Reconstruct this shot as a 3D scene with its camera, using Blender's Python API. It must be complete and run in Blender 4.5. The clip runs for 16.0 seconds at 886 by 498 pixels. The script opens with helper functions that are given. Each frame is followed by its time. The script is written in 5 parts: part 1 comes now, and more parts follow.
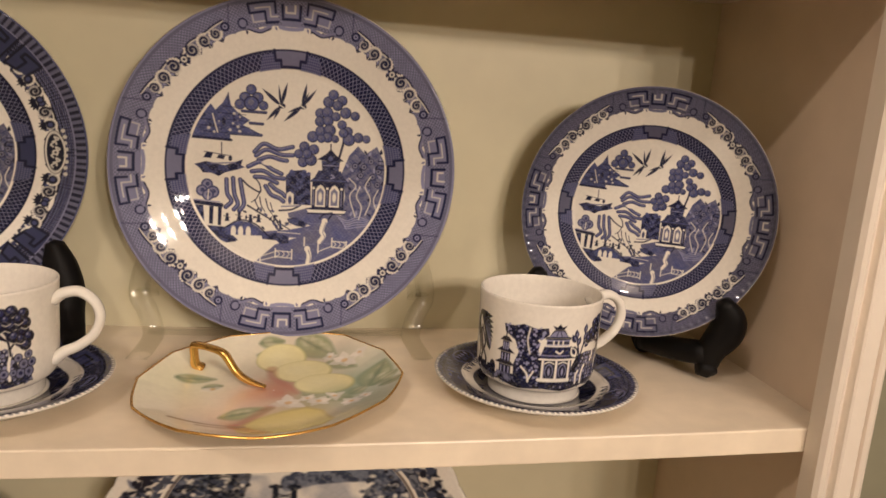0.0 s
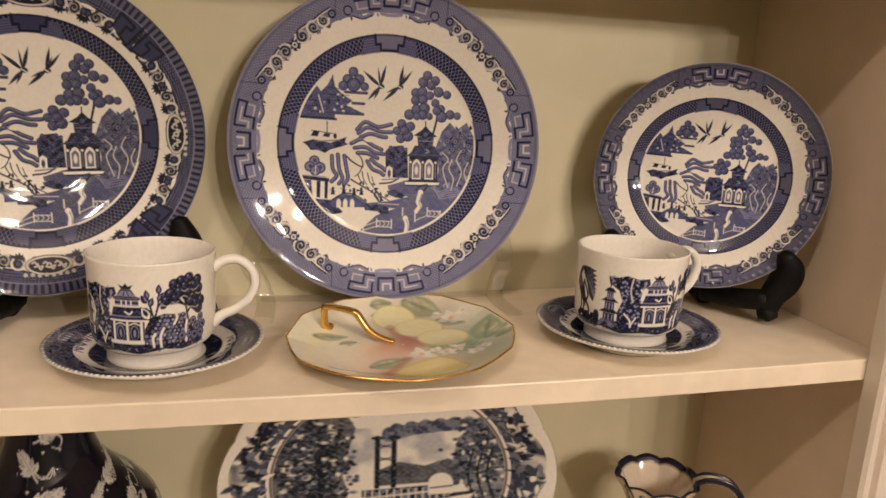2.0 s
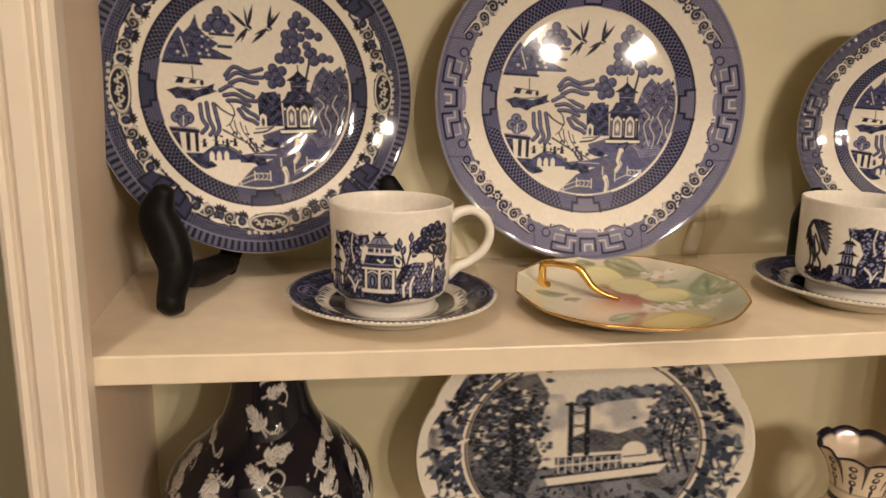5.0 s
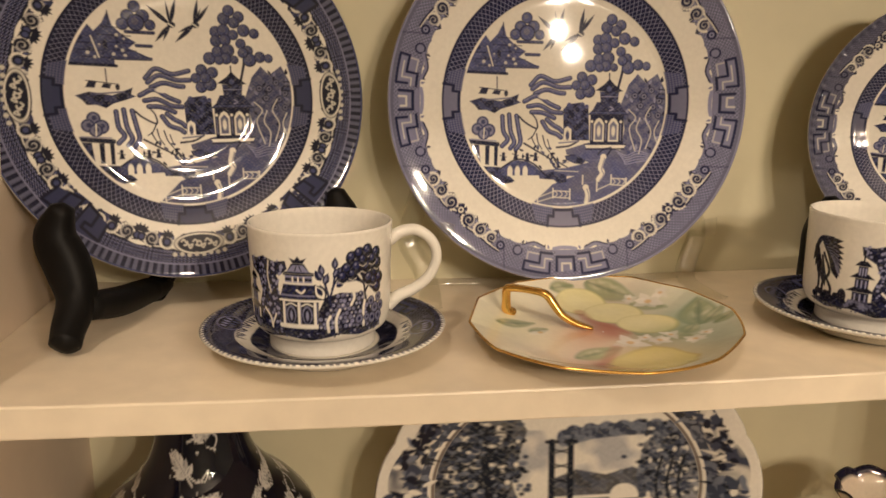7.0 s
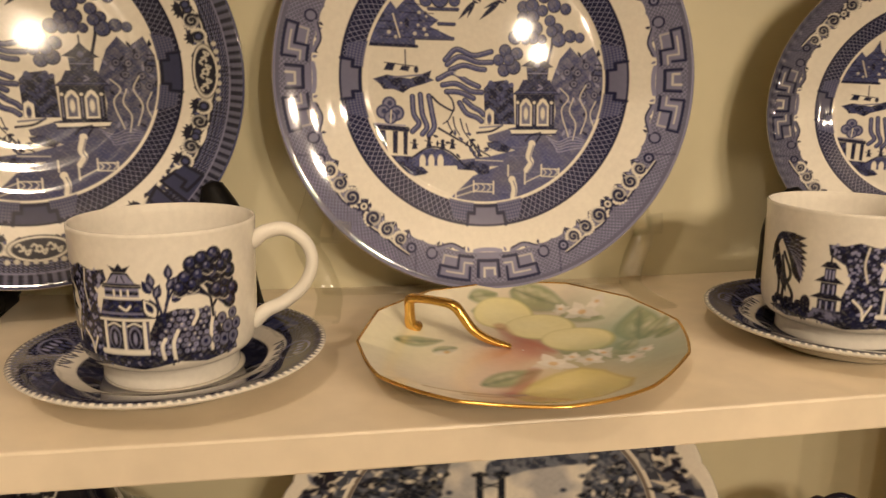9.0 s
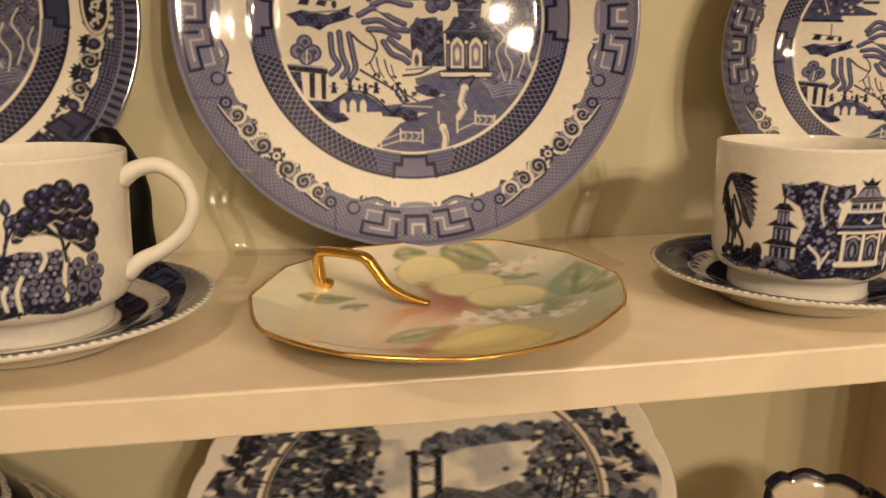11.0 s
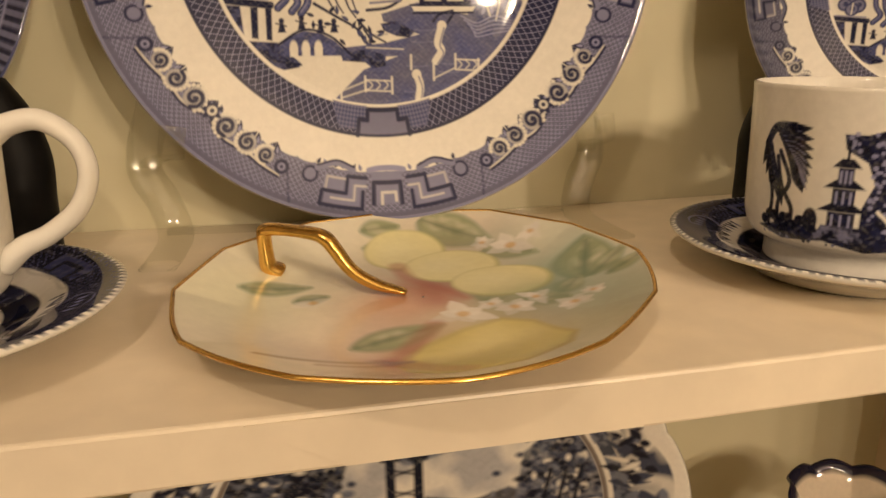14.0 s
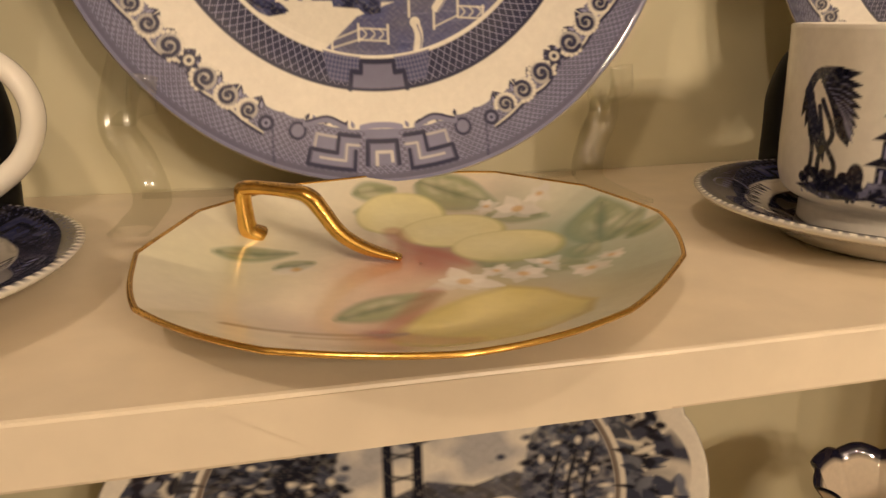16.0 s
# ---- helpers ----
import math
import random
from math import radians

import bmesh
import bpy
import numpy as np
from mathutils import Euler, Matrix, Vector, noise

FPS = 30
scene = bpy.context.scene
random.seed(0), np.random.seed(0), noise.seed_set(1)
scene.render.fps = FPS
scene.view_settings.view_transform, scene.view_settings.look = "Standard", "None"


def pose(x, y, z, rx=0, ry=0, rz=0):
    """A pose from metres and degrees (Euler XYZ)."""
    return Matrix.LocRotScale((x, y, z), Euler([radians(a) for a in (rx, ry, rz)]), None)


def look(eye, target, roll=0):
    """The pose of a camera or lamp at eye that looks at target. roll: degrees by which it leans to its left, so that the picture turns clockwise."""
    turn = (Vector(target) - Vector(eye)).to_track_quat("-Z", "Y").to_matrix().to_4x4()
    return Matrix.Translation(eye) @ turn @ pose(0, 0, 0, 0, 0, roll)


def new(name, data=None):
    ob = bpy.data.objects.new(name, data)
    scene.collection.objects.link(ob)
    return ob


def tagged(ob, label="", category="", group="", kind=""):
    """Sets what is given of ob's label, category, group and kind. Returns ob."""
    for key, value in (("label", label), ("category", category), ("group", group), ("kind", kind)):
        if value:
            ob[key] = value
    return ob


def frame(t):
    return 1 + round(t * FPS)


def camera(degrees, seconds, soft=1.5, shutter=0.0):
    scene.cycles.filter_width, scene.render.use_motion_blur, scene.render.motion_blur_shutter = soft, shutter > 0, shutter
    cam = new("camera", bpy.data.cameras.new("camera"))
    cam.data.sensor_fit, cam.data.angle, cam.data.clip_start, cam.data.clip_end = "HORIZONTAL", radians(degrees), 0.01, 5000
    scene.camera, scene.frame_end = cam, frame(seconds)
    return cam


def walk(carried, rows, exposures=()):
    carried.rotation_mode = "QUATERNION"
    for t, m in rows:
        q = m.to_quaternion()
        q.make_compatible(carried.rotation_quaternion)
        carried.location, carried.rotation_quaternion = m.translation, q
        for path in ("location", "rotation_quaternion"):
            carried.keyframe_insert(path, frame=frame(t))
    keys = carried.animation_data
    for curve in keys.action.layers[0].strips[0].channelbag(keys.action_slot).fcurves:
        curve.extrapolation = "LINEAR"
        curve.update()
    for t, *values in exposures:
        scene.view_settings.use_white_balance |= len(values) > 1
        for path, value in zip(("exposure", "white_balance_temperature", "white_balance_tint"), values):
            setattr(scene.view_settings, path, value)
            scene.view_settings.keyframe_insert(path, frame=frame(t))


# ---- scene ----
cam = camera(61.4, 16.0)
PATH = [
    (0, (0.02, -0.031, 1.391), (0.417, 1.885, 0.981), 4.1),
    (0.5, (-0.018, -0.039, 1.389), (0.431, 1.861, 0.955), 3.7),
    (1, (-0.042, -0.051, 1.386), (0.428, 1.842, 0.948), 3.4),
    (1.5, (-0.073, -0.059, 1.386), (0.425, 1.825, 0.935), 3.3),
    (2, (-0.107, -0.064, 1.384), (0.405, 1.815, 0.93), 3.1),
    (2.5, (-0.134, -0.055, 1.376), (0.384, 1.822, 0.924), 2.9),
    (3, (-0.155, -0.044, 1.363), (0.357, 1.837, 0.912), 2.6),
    (3.5, (-0.181, -0.041, 1.35), (0.312, 1.845, 0.899), 2.4),
    (4, (-0.209, -0.039, 1.352), (0.238, 1.856, 0.894), 2.0),
    (4.5, (-0.228, -0.037, 1.346), (0.168, 1.869, 0.885), 1.7),
    (4.7, (-0.23, -0.036, 1.343), (0.155, 1.872, 0.881), 1.7),
    (6.8, (-0.177, 0.026, 1.344), (0.113, 1.949, 0.878), 1.0),
    (7, (-0.161, 0.03, 1.342), (0.125, 1.955, 0.881), 0.8),
    (7.5, (-0.123, 0.045, 1.336), (0.172, 1.971, 0.886), 0.7),
    (8, (-0.106, 0.065, 1.334), (0.211, 1.988, 0.886), 0.7),
    (8.5, (-0.102, 0.088, 1.329), (0.231, 2.008, 0.882), 0.7),
    (9, (-0.1, 0.103, 1.322), (0.245, 2.022, 0.875), 0.6),
    (9.2, (-0.093, 0.109, 1.317), (0.248, 2.028, 0.871), 0.5),
    (11.3, (-0.055, 0.142, 1.288), (0.344, 2.045, 0.821), 0.3),
    (11.5, (-0.054, 0.149, 1.29), (0.358, 2.045, 0.805), 0.3),
    (12, (-0.049, 0.162, 1.283), (0.378, 2.053, 0.792), 0.3),
    (12.5, (-0.039, 0.176, 1.277), (0.405, 2.061, 0.778), 0.2),
    (13, (-0.044, 0.189, 1.276), (0.414, 2.066, 0.758), 0.2),
    (13.5, (-0.045, 0.201, 1.277), (0.415, 2.073, 0.743), -0.0),
    (14, (-0.046, 0.207, 1.275), (0.411, 2.075, 0.725), -0.1),
    (14.5, (-0.046, 0.216, 1.271), (0.407, 2.081, 0.708), -0.1),
    (15, (-0.042, 0.221, 1.266), (0.407, 2.083, 0.69), -0.1),
    (15.5, (-0.038, 0.226, 1.263), (0.41, 2.085, 0.677), 0.0),
    (16, (-0.038, 0.234, 1.26), (0.406, 2.089, 0.659), -0.1),
]
walk(cam, [(t, look(eye, target, roll)) for t, eye, target, roll in PATH],
     [(0.0, 0.08, 5750, 18), (4.5, 0.10, 5850, 15), (8.5, 0.02, 6350, 13), (12.0, 0.0, 6780, 13), (16.0, -0.05, 6650, 16)])

# ---- light ----
world = bpy.data.worlds.new("room_dusk")
scene.world = world
world.use_nodes = True
world.node_tree.nodes["Background"].inputs["Color"].default_value = (0.9, 0.75, 0.55, 1)
world.node_tree.nodes["Background"].inputs["Strength"].default_value = 0.01


def lamp(name, place, watts, size, colour):
    data = bpy.data.lights.new(name, "POINT")
    data.energy, data.shadow_soft_size, data.color = watts, size, colour
    ob = new(name, data)
    ob.location = place
    return ob


WARM = (1.0, 0.80, 0.57)
lamp("ceiling_lamp", (-0.55, -0.48, 2.36), 18.0, 0.035, WARM)
for k in range(5):
    a = math.radians(72 * k + 20)
    lamp("chandelier_bulb", (0.62 + 0.26 * math.cos(a), -1.35 + 0.26 * math.sin(a), 1.85), 16.5, 0.015, WARM)

# ---- materials ----


def material(name, colour=(0.8, 0.8, 0.8), rough=0.4, metal=0.0, attribute=None, grain=0.0, grain_scale=60.0, bump=0.0, bump_scale=200.0, coat=0.0, spread=0.0):
    """A principled material with noise in its colour at two scales and a fine relief."""
    m = bpy.data.materials.new(name)
    m.use_nodes = True
    nt = m.node_tree
    n, l = nt.nodes, nt.links
    b = n["Principled BSDF"]
    b.inputs["Roughness"].default_value = rough
    b.inputs["Metallic"].default_value = metal
    b.inputs["Coat Weight"].default_value = coat
    b.inputs["Coat Roughness"].default_value = 0.05
    co = n.new("ShaderNodeTexCoord")
    if attribute:
        at = n.new("ShaderNodeAttribute")
        at.attribute_name = attribute
        base = at.outputs["Color"]
    else:
        rgb = n.new("ShaderNodeRGB")
        rgb.outputs[0].default_value = (*colour, 1)
        base = rgb.outputs[0]
    for k, (amount, scale) in enumerate(((grain, grain_scale), (spread, grain_scale * 0.12))):
        if not amount:
            continue
        t = n.new("ShaderNodeTexNoise")
        t.inputs["Scale"].default_value = scale
        t.inputs["Detail"].default_value = 4
        l.new(co.outputs["Object"], t.inputs["Vector"])
        r = n.new("ShaderNodeMapRange")
        r.inputs["From Min"].default_value, r.inputs["From Max"].default_value = 0.3, 0.7
        r.inputs["To Min"].default_value, r.inputs["To Max"].default_value = 1 - amount, 1 + amount * 0.5
        l.new(t.outputs["Fac"], r.inputs["Value"])
        mix = n.new("ShaderNodeVectorMath")
        mix.operation = "SCALE"
        l.new(base, mix.inputs[0])
        l.new(r.outputs["Result"], mix.inputs["Scale"])
        base = mix.outputs["Vector"]
    l.new(base, b.inputs["Base Color"])
    if bump:
        t = n.new("ShaderNodeTexNoise")
        t.inputs["Scale"].default_value = bump_scale
        t.inputs["Detail"].default_value = 3
        l.new(co.outputs["Object"], t.inputs["Vector"])
        u = n.new("ShaderNodeBump")
        u.inputs["Strength"].default_value = bump
        u.inputs["Distance"].default_value = 0.001
        l.new(t.outputs["Fac"], u.inputs["Height"])
        l.new(u.outputs["Normal"], b.inputs["Normal"])
    return m


GLAZE = material("printed_glaze", rough=0.04, attribute="print", grain=0.05, grain_scale=300, bump=0.025, bump_scale=60, spread=0.03)
SATIN = material("painted_porcelain", rough=0.14, attribute="print", grain=0.04, grain_scale=200, bump=0.04, bump_scale=90)
WHITE_GLAZE = material("cream_glaze", (0.80, 0.77, 0.70), rough=0.08, grain=0.03, grain_scale=120, bump=0.04, bump_scale=60)
GOLD = material("gilt", (0.83, 0.50, 0.13), rough=0.22, metal=1.0, grain=0.15, grain_scale=180, bump=0.2, bump_scale=300)
SHELF_PAINT = material("cream_shelf_paint", (0.86, 0.75, 0.58), rough=0.38, grain=0.06, grain_scale=55, bump=0.14, bump_scale=120, spread=0.13)
TRIM_PAINT = material("cream_trim_paint", (0.79, 0.71, 0.60), rough=0.4, grain=0.03, grain_scale=40, bump=0.12, bump_scale=90, spread=0.05)
# side panels: the cabinet's cream, browned to put the interior's shade into the colour
SHADED_PANEL_PAINT = material("shaded_cream_panel_paint", (0.73, 0.60, 0.46), rough=0.45, grain=0.04, grain_scale=30, bump=0.12, bump_scale=90, spread=0.06)
BACK_PAINT = material("sage_back_paint", (0.65, 0.60, 0.41), rough=0.5, grain=0.04, grain_scale=25, bump=0.15, bump_scale=80, spread=0.07)
WALL_PAINT = material("sage_wall_paint", (0.34, 0.33, 0.23), rough=0.6, grain=0.03, grain_scale=20, bump=0.1, bump_scale=60, spread=0.05)
CEILING_PAINT = material("ceiling_paint", (0.60, 0.56, 0.50), rough=0.7, grain=0.03, grain_scale=10, spread=0.04)
FLOOR_WOOD = material("floor_wood", (0.24, 0.13, 0.07), rough=0.4, grain=0.2, grain_scale=30, spread=0.2)
BLACK_WOOD = material("black_lacquered_wood", (0.006, 0.0055, 0.0055), rough=0.5, grain=0.3, grain_scale=80, bump=0.15, bump_scale=150)
BLACK_WOOD.node_tree.nodes["Principled BSDF"].inputs["Specular IOR Level"].default_value = 0.15
IRON = material("dark_iron", (0.03, 0.028, 0.026), rough=0.55, metal=0.6, grain=0.3, grain_scale=60, bump=0.3, bump_scale=120)

ACRYLIC = bpy.data.materials.new("clear_acrylic")
ACRYLIC.use_nodes = True
_n, _l = ACRYLIC.node_tree.nodes, ACRYLIC.node_tree.links
_n.remove(_n["Principled BSDF"])
_clear, _gloss, _mix = _n.new("ShaderNodeBsdfTransparent"), _n.new("ShaderNodeBsdfGlossy"), _n.new("ShaderNodeMixShader")
_clear.inputs["Color"].default_value = (0.97, 0.97, 0.95, 1)
_gloss.inputs["Roughness"].default_value = 0.1
_mix.inputs[0].default_value = 0.09
_l.new(_clear.outputs[0], _mix.inputs[1]), _l.new(_gloss.outputs[0], _mix.inputs[2])
_l.new(_mix.outputs[0], _n["Material Output"].inputs["Surface"])

# ---- building helpers ----


def part(name, bm, mat, parent, label="", smooth=False):
    me = bpy.data.meshes.new(name)
    bmesh.ops.recalc_face_normals(bm, faces=bm.faces)
    bm.to_mesh(me)
    bm.free()
    me.materials.append(mat)
    if smooth:
        for p in me.polygons:
            p.use_smooth = True
    ob = new(name, me)
    ob.parent = parent
    if label:
        ob["label"] = label
    return ob


def box(x0, x1, y0, y1, z0, z1, bevel=0.0, segments=2):
    bm = bmesh.new()
    bmesh.ops.create_cube(bm, size=1)
    for v in bm.verts:
        v.co = Vector(((x0 + x1) / 2 + v.co.x * (x1 - x0), (y0 + y1) / 2 + v.co.y * (y1 - y0), (z0 + z1) / 2 + v.co.z * (z1 - z0)))
    if bevel:
        bmesh.ops.bevel(bm, geom=bm.edges[:], offset=bevel, segments=segments, affect="EDGES", profile=0.6)
    return bm


def prism(outline, x0, x1):
    """An outline in (x, y), raised from z = x0 to x1."""
    bm = bmesh.new()
    low = [bm.verts.new((x, y, x0)) for x, y in outline]
    top = [bm.verts.new((x, y, x1)) for x, y in outline]
    bm.faces.new(low), bm.faces.new(top)
    for i in range(len(low)):
        j = (i + 1) % len(low)
        bm.faces.new((low[i], low[j], top[j], top[i]))
    return bm


def spline(points, steps=8):
    """A smooth line through the points (Catmull-Rom)."""
    p = [np.array(q, float) for q in points]
    p = [2 * p[0] - p[1]] + p + [2 * p[-1] - p[-2]]
    out = []
    for i in range(1, len(p) - 2):
        for k in range(steps):
            t = k / steps
            out.append(0.5 * (2 * p[i] + (p[i + 1] - p[i - 1]) * t + (2 * p[i - 1] - 5 * p[i] + 4 * p[i + 1] - p[i + 2]) * t * t
                              + (3 * p[i] - p[i - 1] - 3 * p[i + 1] + p[i + 2]) * t ** 3))
    out.append(p[-2])
    return out


def sweep(points, radii, steps=8, sides=12, side=(0, 1, 0), power=1.0, smooth_line=True):
    """A tube along a line; radii: (across, along side) at each given point."""
    line = spline([(*p, *r) for p, r in zip(points, radii)], steps) if smooth_line else [np.array((*p, *r), float) for p, r in zip(points, radii)]
    bm = bmesh.new()
    rings = []
    ref = Vector(side)
    for i, q in enumerate(line):
        a, b = Vector(line[max(i - 1, 0)][:3]), Vector(line[min(i + 1, len(line) - 1)][:3])
        d = (b - a).normalized()
        s = (ref - d * ref.dot(d)).normalized()
        w = d.cross(s)
        ring = []
        for k in range(sides):
            an = 2 * math.pi * k / sides
            ca, sa = math.cos(an), math.sin(an)
            ca, sa = math.copysign(abs(ca) ** power, ca), math.copysign(abs(sa) ** power, sa)
            ring.append(bm.verts.new(Vector(q[:3]) + w * (q[3] * ca) + s * (q[4] * sa)))
        rings.append(ring)
    for a, b in zip(rings, rings[1:]):
        for k in range(sides):
            bm.faces.new((a[k], a[(k + 1) % sides], b[(k + 1) % sides], b[k]))
    for ring, way in ((rings[0], -1), (rings[-1], 1)):
        mid = sum((v.co for v in ring), Vector()) / sides
        n = (Vector(line[-1][:3]) - Vector(line[-2][:3])) if way > 0 else (Vector(line[0][:3]) - Vector(line[1][:3]))
        c = bm.verts.new(mid + n.normalized() * min(line[0 if way < 0 else -1][3:5]) * 0.5)
        for k in range(sides):
            bm.faces.new((ring[k], ring[(k + 1) % sides], c))
    return bm


def grid_object(name, verts, mat, parent=None, colours=None):
    """A smooth mesh from a grid of points (rows, columns, 3), closed across its columns, with a painted colour at each point."""
    rows, cols = verts.shape[:2]
    i = np.arange(rows - 1)[:, None] * cols
    j = np.arange(cols)[None, :]
    k = (j + 1) % cols
    quads = np.stack((i + j, i + k, i + cols + k, i + cols + j), -1).reshape(-1, 4)
    me = bpy.data.meshes.new(name)
    me.vertices.add(rows * cols)
    me.vertices.foreach_set("co", verts.astype(np.float32).ravel())
    me.loops.add(quads.size)
    me.loops.foreach_set("vertex_index", quads.astype(np.int32).ravel())
    me.polygons.add(len(quads))
    me.polygons.foreach_set("loop_start", np.arange(0, quads.size, 4, dtype=np.int32))
    me.polygons.foreach_set("use_smooth", np.ones(len(quads), bool))
    me.update(calc_edges=True)
    me.validate()
    if colours is not None:
        at = me.color_attributes.new("print", "FLOAT_COLOR", "POINT")
        rgba = np.ones((rows * cols, 4), np.float32)
        rgba[:, :3] = colours.reshape(-1, 3)
        at.data.foreach_set("color", rgba.ravel())
    me.materials.append(mat)
    ob = new(name, me)
    ob.parent = parent
    return ob


def along(profile, count):
    """Evenly spaced points on a profile of (r, z), its corners softened."""
    p = np.array(spline(profile, 12))
    d = np.concatenate(([0], np.cumsum(np.hypot(*np.diff(p, axis=0).T))))
    s = np.linspace(0, d[-1], count)
    return np.stack((np.interp(s, d, p[:, 0]), np.interp(s, d, p[:, 1])), -1)


# ---- the painter: inks laid on points of a surface ----
CREAM = np.array((0.81, 0.77, 0.69))
NAVY = np.array((0.010, 0.011, 0.028))
INK = np.array((0.015, 0.018, 0.062))
BLUE = np.array((0.062, 0.072, 0.178))
MIST = np.array((0.200, 0.203, 0.325))


def ripple(u, v, f, seed=0.0):
    """A cheap mottling between 0 and 1."""
    a = np.sin(f * u + 2.1 * np.sin(f * 0.63 * v + seed) + seed * 3.1)
    b = np.sin(f * 1.31 * v + 1.9 * np.sin(f * 0.71 * u + 2 * seed) + seed * 1.7)
    c = np.sin(f * 2.3 * (u + v) + 1.3 * np.sin(f * 1.9 * (u - v)) + seed)
    return np.clip(0.5 + 0.22 * (a + b) + 0.12 * c, 0, 1)


class Painter:
    def __init__(self, u, v, colour, soft):
        self.u, self.v, self.soft = u.ravel(), v.ravel(), soft
        self.c = np.tile(np.array(colour, float), (self.u.size, 1))

    def lay(self, where, d, ink, alpha=1.0):
        a = np.clip(0.5 - d / self.soft, 0, 1) * alpha
        if callable(ink):
            ink = ink(self.u[where], self.v[where])
        self.c[where] += (ink - self.c[where]) * a[:, None]

    def near(self, x0, x1, y0, y1):
        g = self.soft
        return np.nonzero((self.u > x0 - g) & (self.u < x1 + g) & (self.v > y0 - g) & (self.v < y1 + g))[0]

    def blob(self, x, y, r, ink, ry=None, alpha=1.0):
        ry = ry or r
        w = self.near(x - r, x + r, y - ry, y + ry)
        d = (np.hypot((self.u[w] - x) / r, (self.v[w] - y) / ry) - 1) * min(r, ry)
        self.lay(w, d, ink, alpha)

    def line(self, pts, width, ink, alpha=1.0, curve=False, taper=0.0):
        pts = [tuple(p) for p in (spline(pts, 5) if curve else pts)]
        h = width / 2
        xs, ys = [p[0] for p in pts], [p[1] for p in pts]
        w = self.near(min(xs) - h, max(xs) + h, min(ys) - h, max(ys) + h)
        if not w.size:
            return
        best = np.full(w.size, 1e9)
        for k, (p, q) in enumerate(zip(pts, pts[1:])):
            dx, dy = q[0] - p[0], q[1] - p[1]
            t = np.clip(((self.u[w] - p[0]) * dx + (self.v[w] - p[1]) * dy) / (dx * dx + dy * dy + 1e-12), 0, 1)
            f = (k + t) / (len(pts) - 1)
            best = np.minimum(best, np.hypot(self.u[w] - p[0] - t * dx, self.v[w] - p[1] - t * dy) - h * (1 - taper * f))
        self.lay(w, best, ink, alpha)

    def area(self, pts, ink, alpha=1.0):
        xs, ys = [p[0] for p in pts], [p[1] for p in pts]
        w = self.near(min(xs), max(xs), min(ys), max(ys))
        if not w.size:
            return
        u, v = self.u[w], self.v[w]
        inside, best = np.zeros(w.size, bool), np.full(w.size, 1e9)
        for p, q in zip(pts, [*pts[1:], pts[0]]):
            dx, dy = q[0] - p[0], q[1] - p[1]
            t = np.clip(((u - p[0]) * dx + (v - p[1]) * dy) / (dx * dx + dy * dy + 1e-12), 0, 1)
            best = np.minimum(best, np.hypot(u - p[0] - t * dx, v - p[1] - t * dy))
            cross = (p[1] > v) != (q[1] > v)
            inside ^= cross & (u < (q[0] - p[0]) * (v - p[1]) / ((q[1] - p[1]) or 1e-12) + p[0])
        self.lay(w, np.where(inside, -best, best), ink, alpha)

    def rect(self, x0, x1, y0, y1, ink, alpha=1.0):
        self.area([(x0, y0), (x1, y0), (x1, y1), (x0, y1)], ink, alpha)

    def leaf(self, x, y, angle, length, width, ink, vein=None, alpha=1.0):
        c, s = math.cos(math.radians(angle)), math.sin(math.radians(angle))
        w = self.near(x - length, x + length, y - length, y + length)
        a, b = (self.u[w] - x) * c + (self.v[w] - y) * s, (self.v[w] - y) * c - (self.u[w] - x) * s
        t = np.clip(a / length, 0, 1)
        d = np.where((a < 0) | (a > length), 1e3, np.abs(b) - width * np.sin(np.pi * t ** 0.8) * 0.5)
        self.lay(w, d, ink, alpha)
        if vein is not None:
            self.line([(x, y), (x + c * length * 0.85, y + s * length * 0.85)], width * 0.12, vein)


def hatch(ink, pale, f, amount=0.5):
    def f_ink(u, v):
        k = np.clip(0.5 + 1.2 * np.sin(f * (u + v)) * np.sin(f * (u - v)), 0, 1)[:, None] * amount
        return ink * (1 - k) + pale * k
    return f_ink


def lattice(ink, pale, f, thick=0.3):
    def f_ink(u, v):
        d = np.minimum(np.abs(np.sin(f * (u + v))), np.abs(np.sin(f * (u - v))))
        k = np.clip((thick - d) * 5 + 0.5, 0, 1)[:, None]
        return ink * (1 - k) + pale * k
    return f_ink


def engrave(col, u, v, f, amount=0.35, paper=None):
    """Breaks flat ink into the fine light and dark strokes of a copper-plate print."""
    paper = CREAM if paper is None else paper
    ink = np.clip(1 - col.mean(1) / paper.mean(), 0, 1)
    n = 0.6 * ripple(u, v, f, 1.3) + 0.4 * ripple(u, v, f * 0.37, 4.1)
    up = np.clip(n - 0.52, 0, 1) * 2.2 * amount
    down = np.clip(0.48 - n, 0, 1) * 2.2
    col += (paper * 0.75 - col) * (up * ink)[:, None]
    col *= 1 - (down * ink * amount * 1.6)[:, None]
    return col


def mottle(ink, pale, f, seed=0.0, sharp=3.0):
    def f_ink(u, v):
        k = np.clip((ripple(u, v, f, seed) - 0.5) * sharp + 0.5, 0, 1)[:, None]
        return ink * (1 - k) + pale * k
    return f_ink


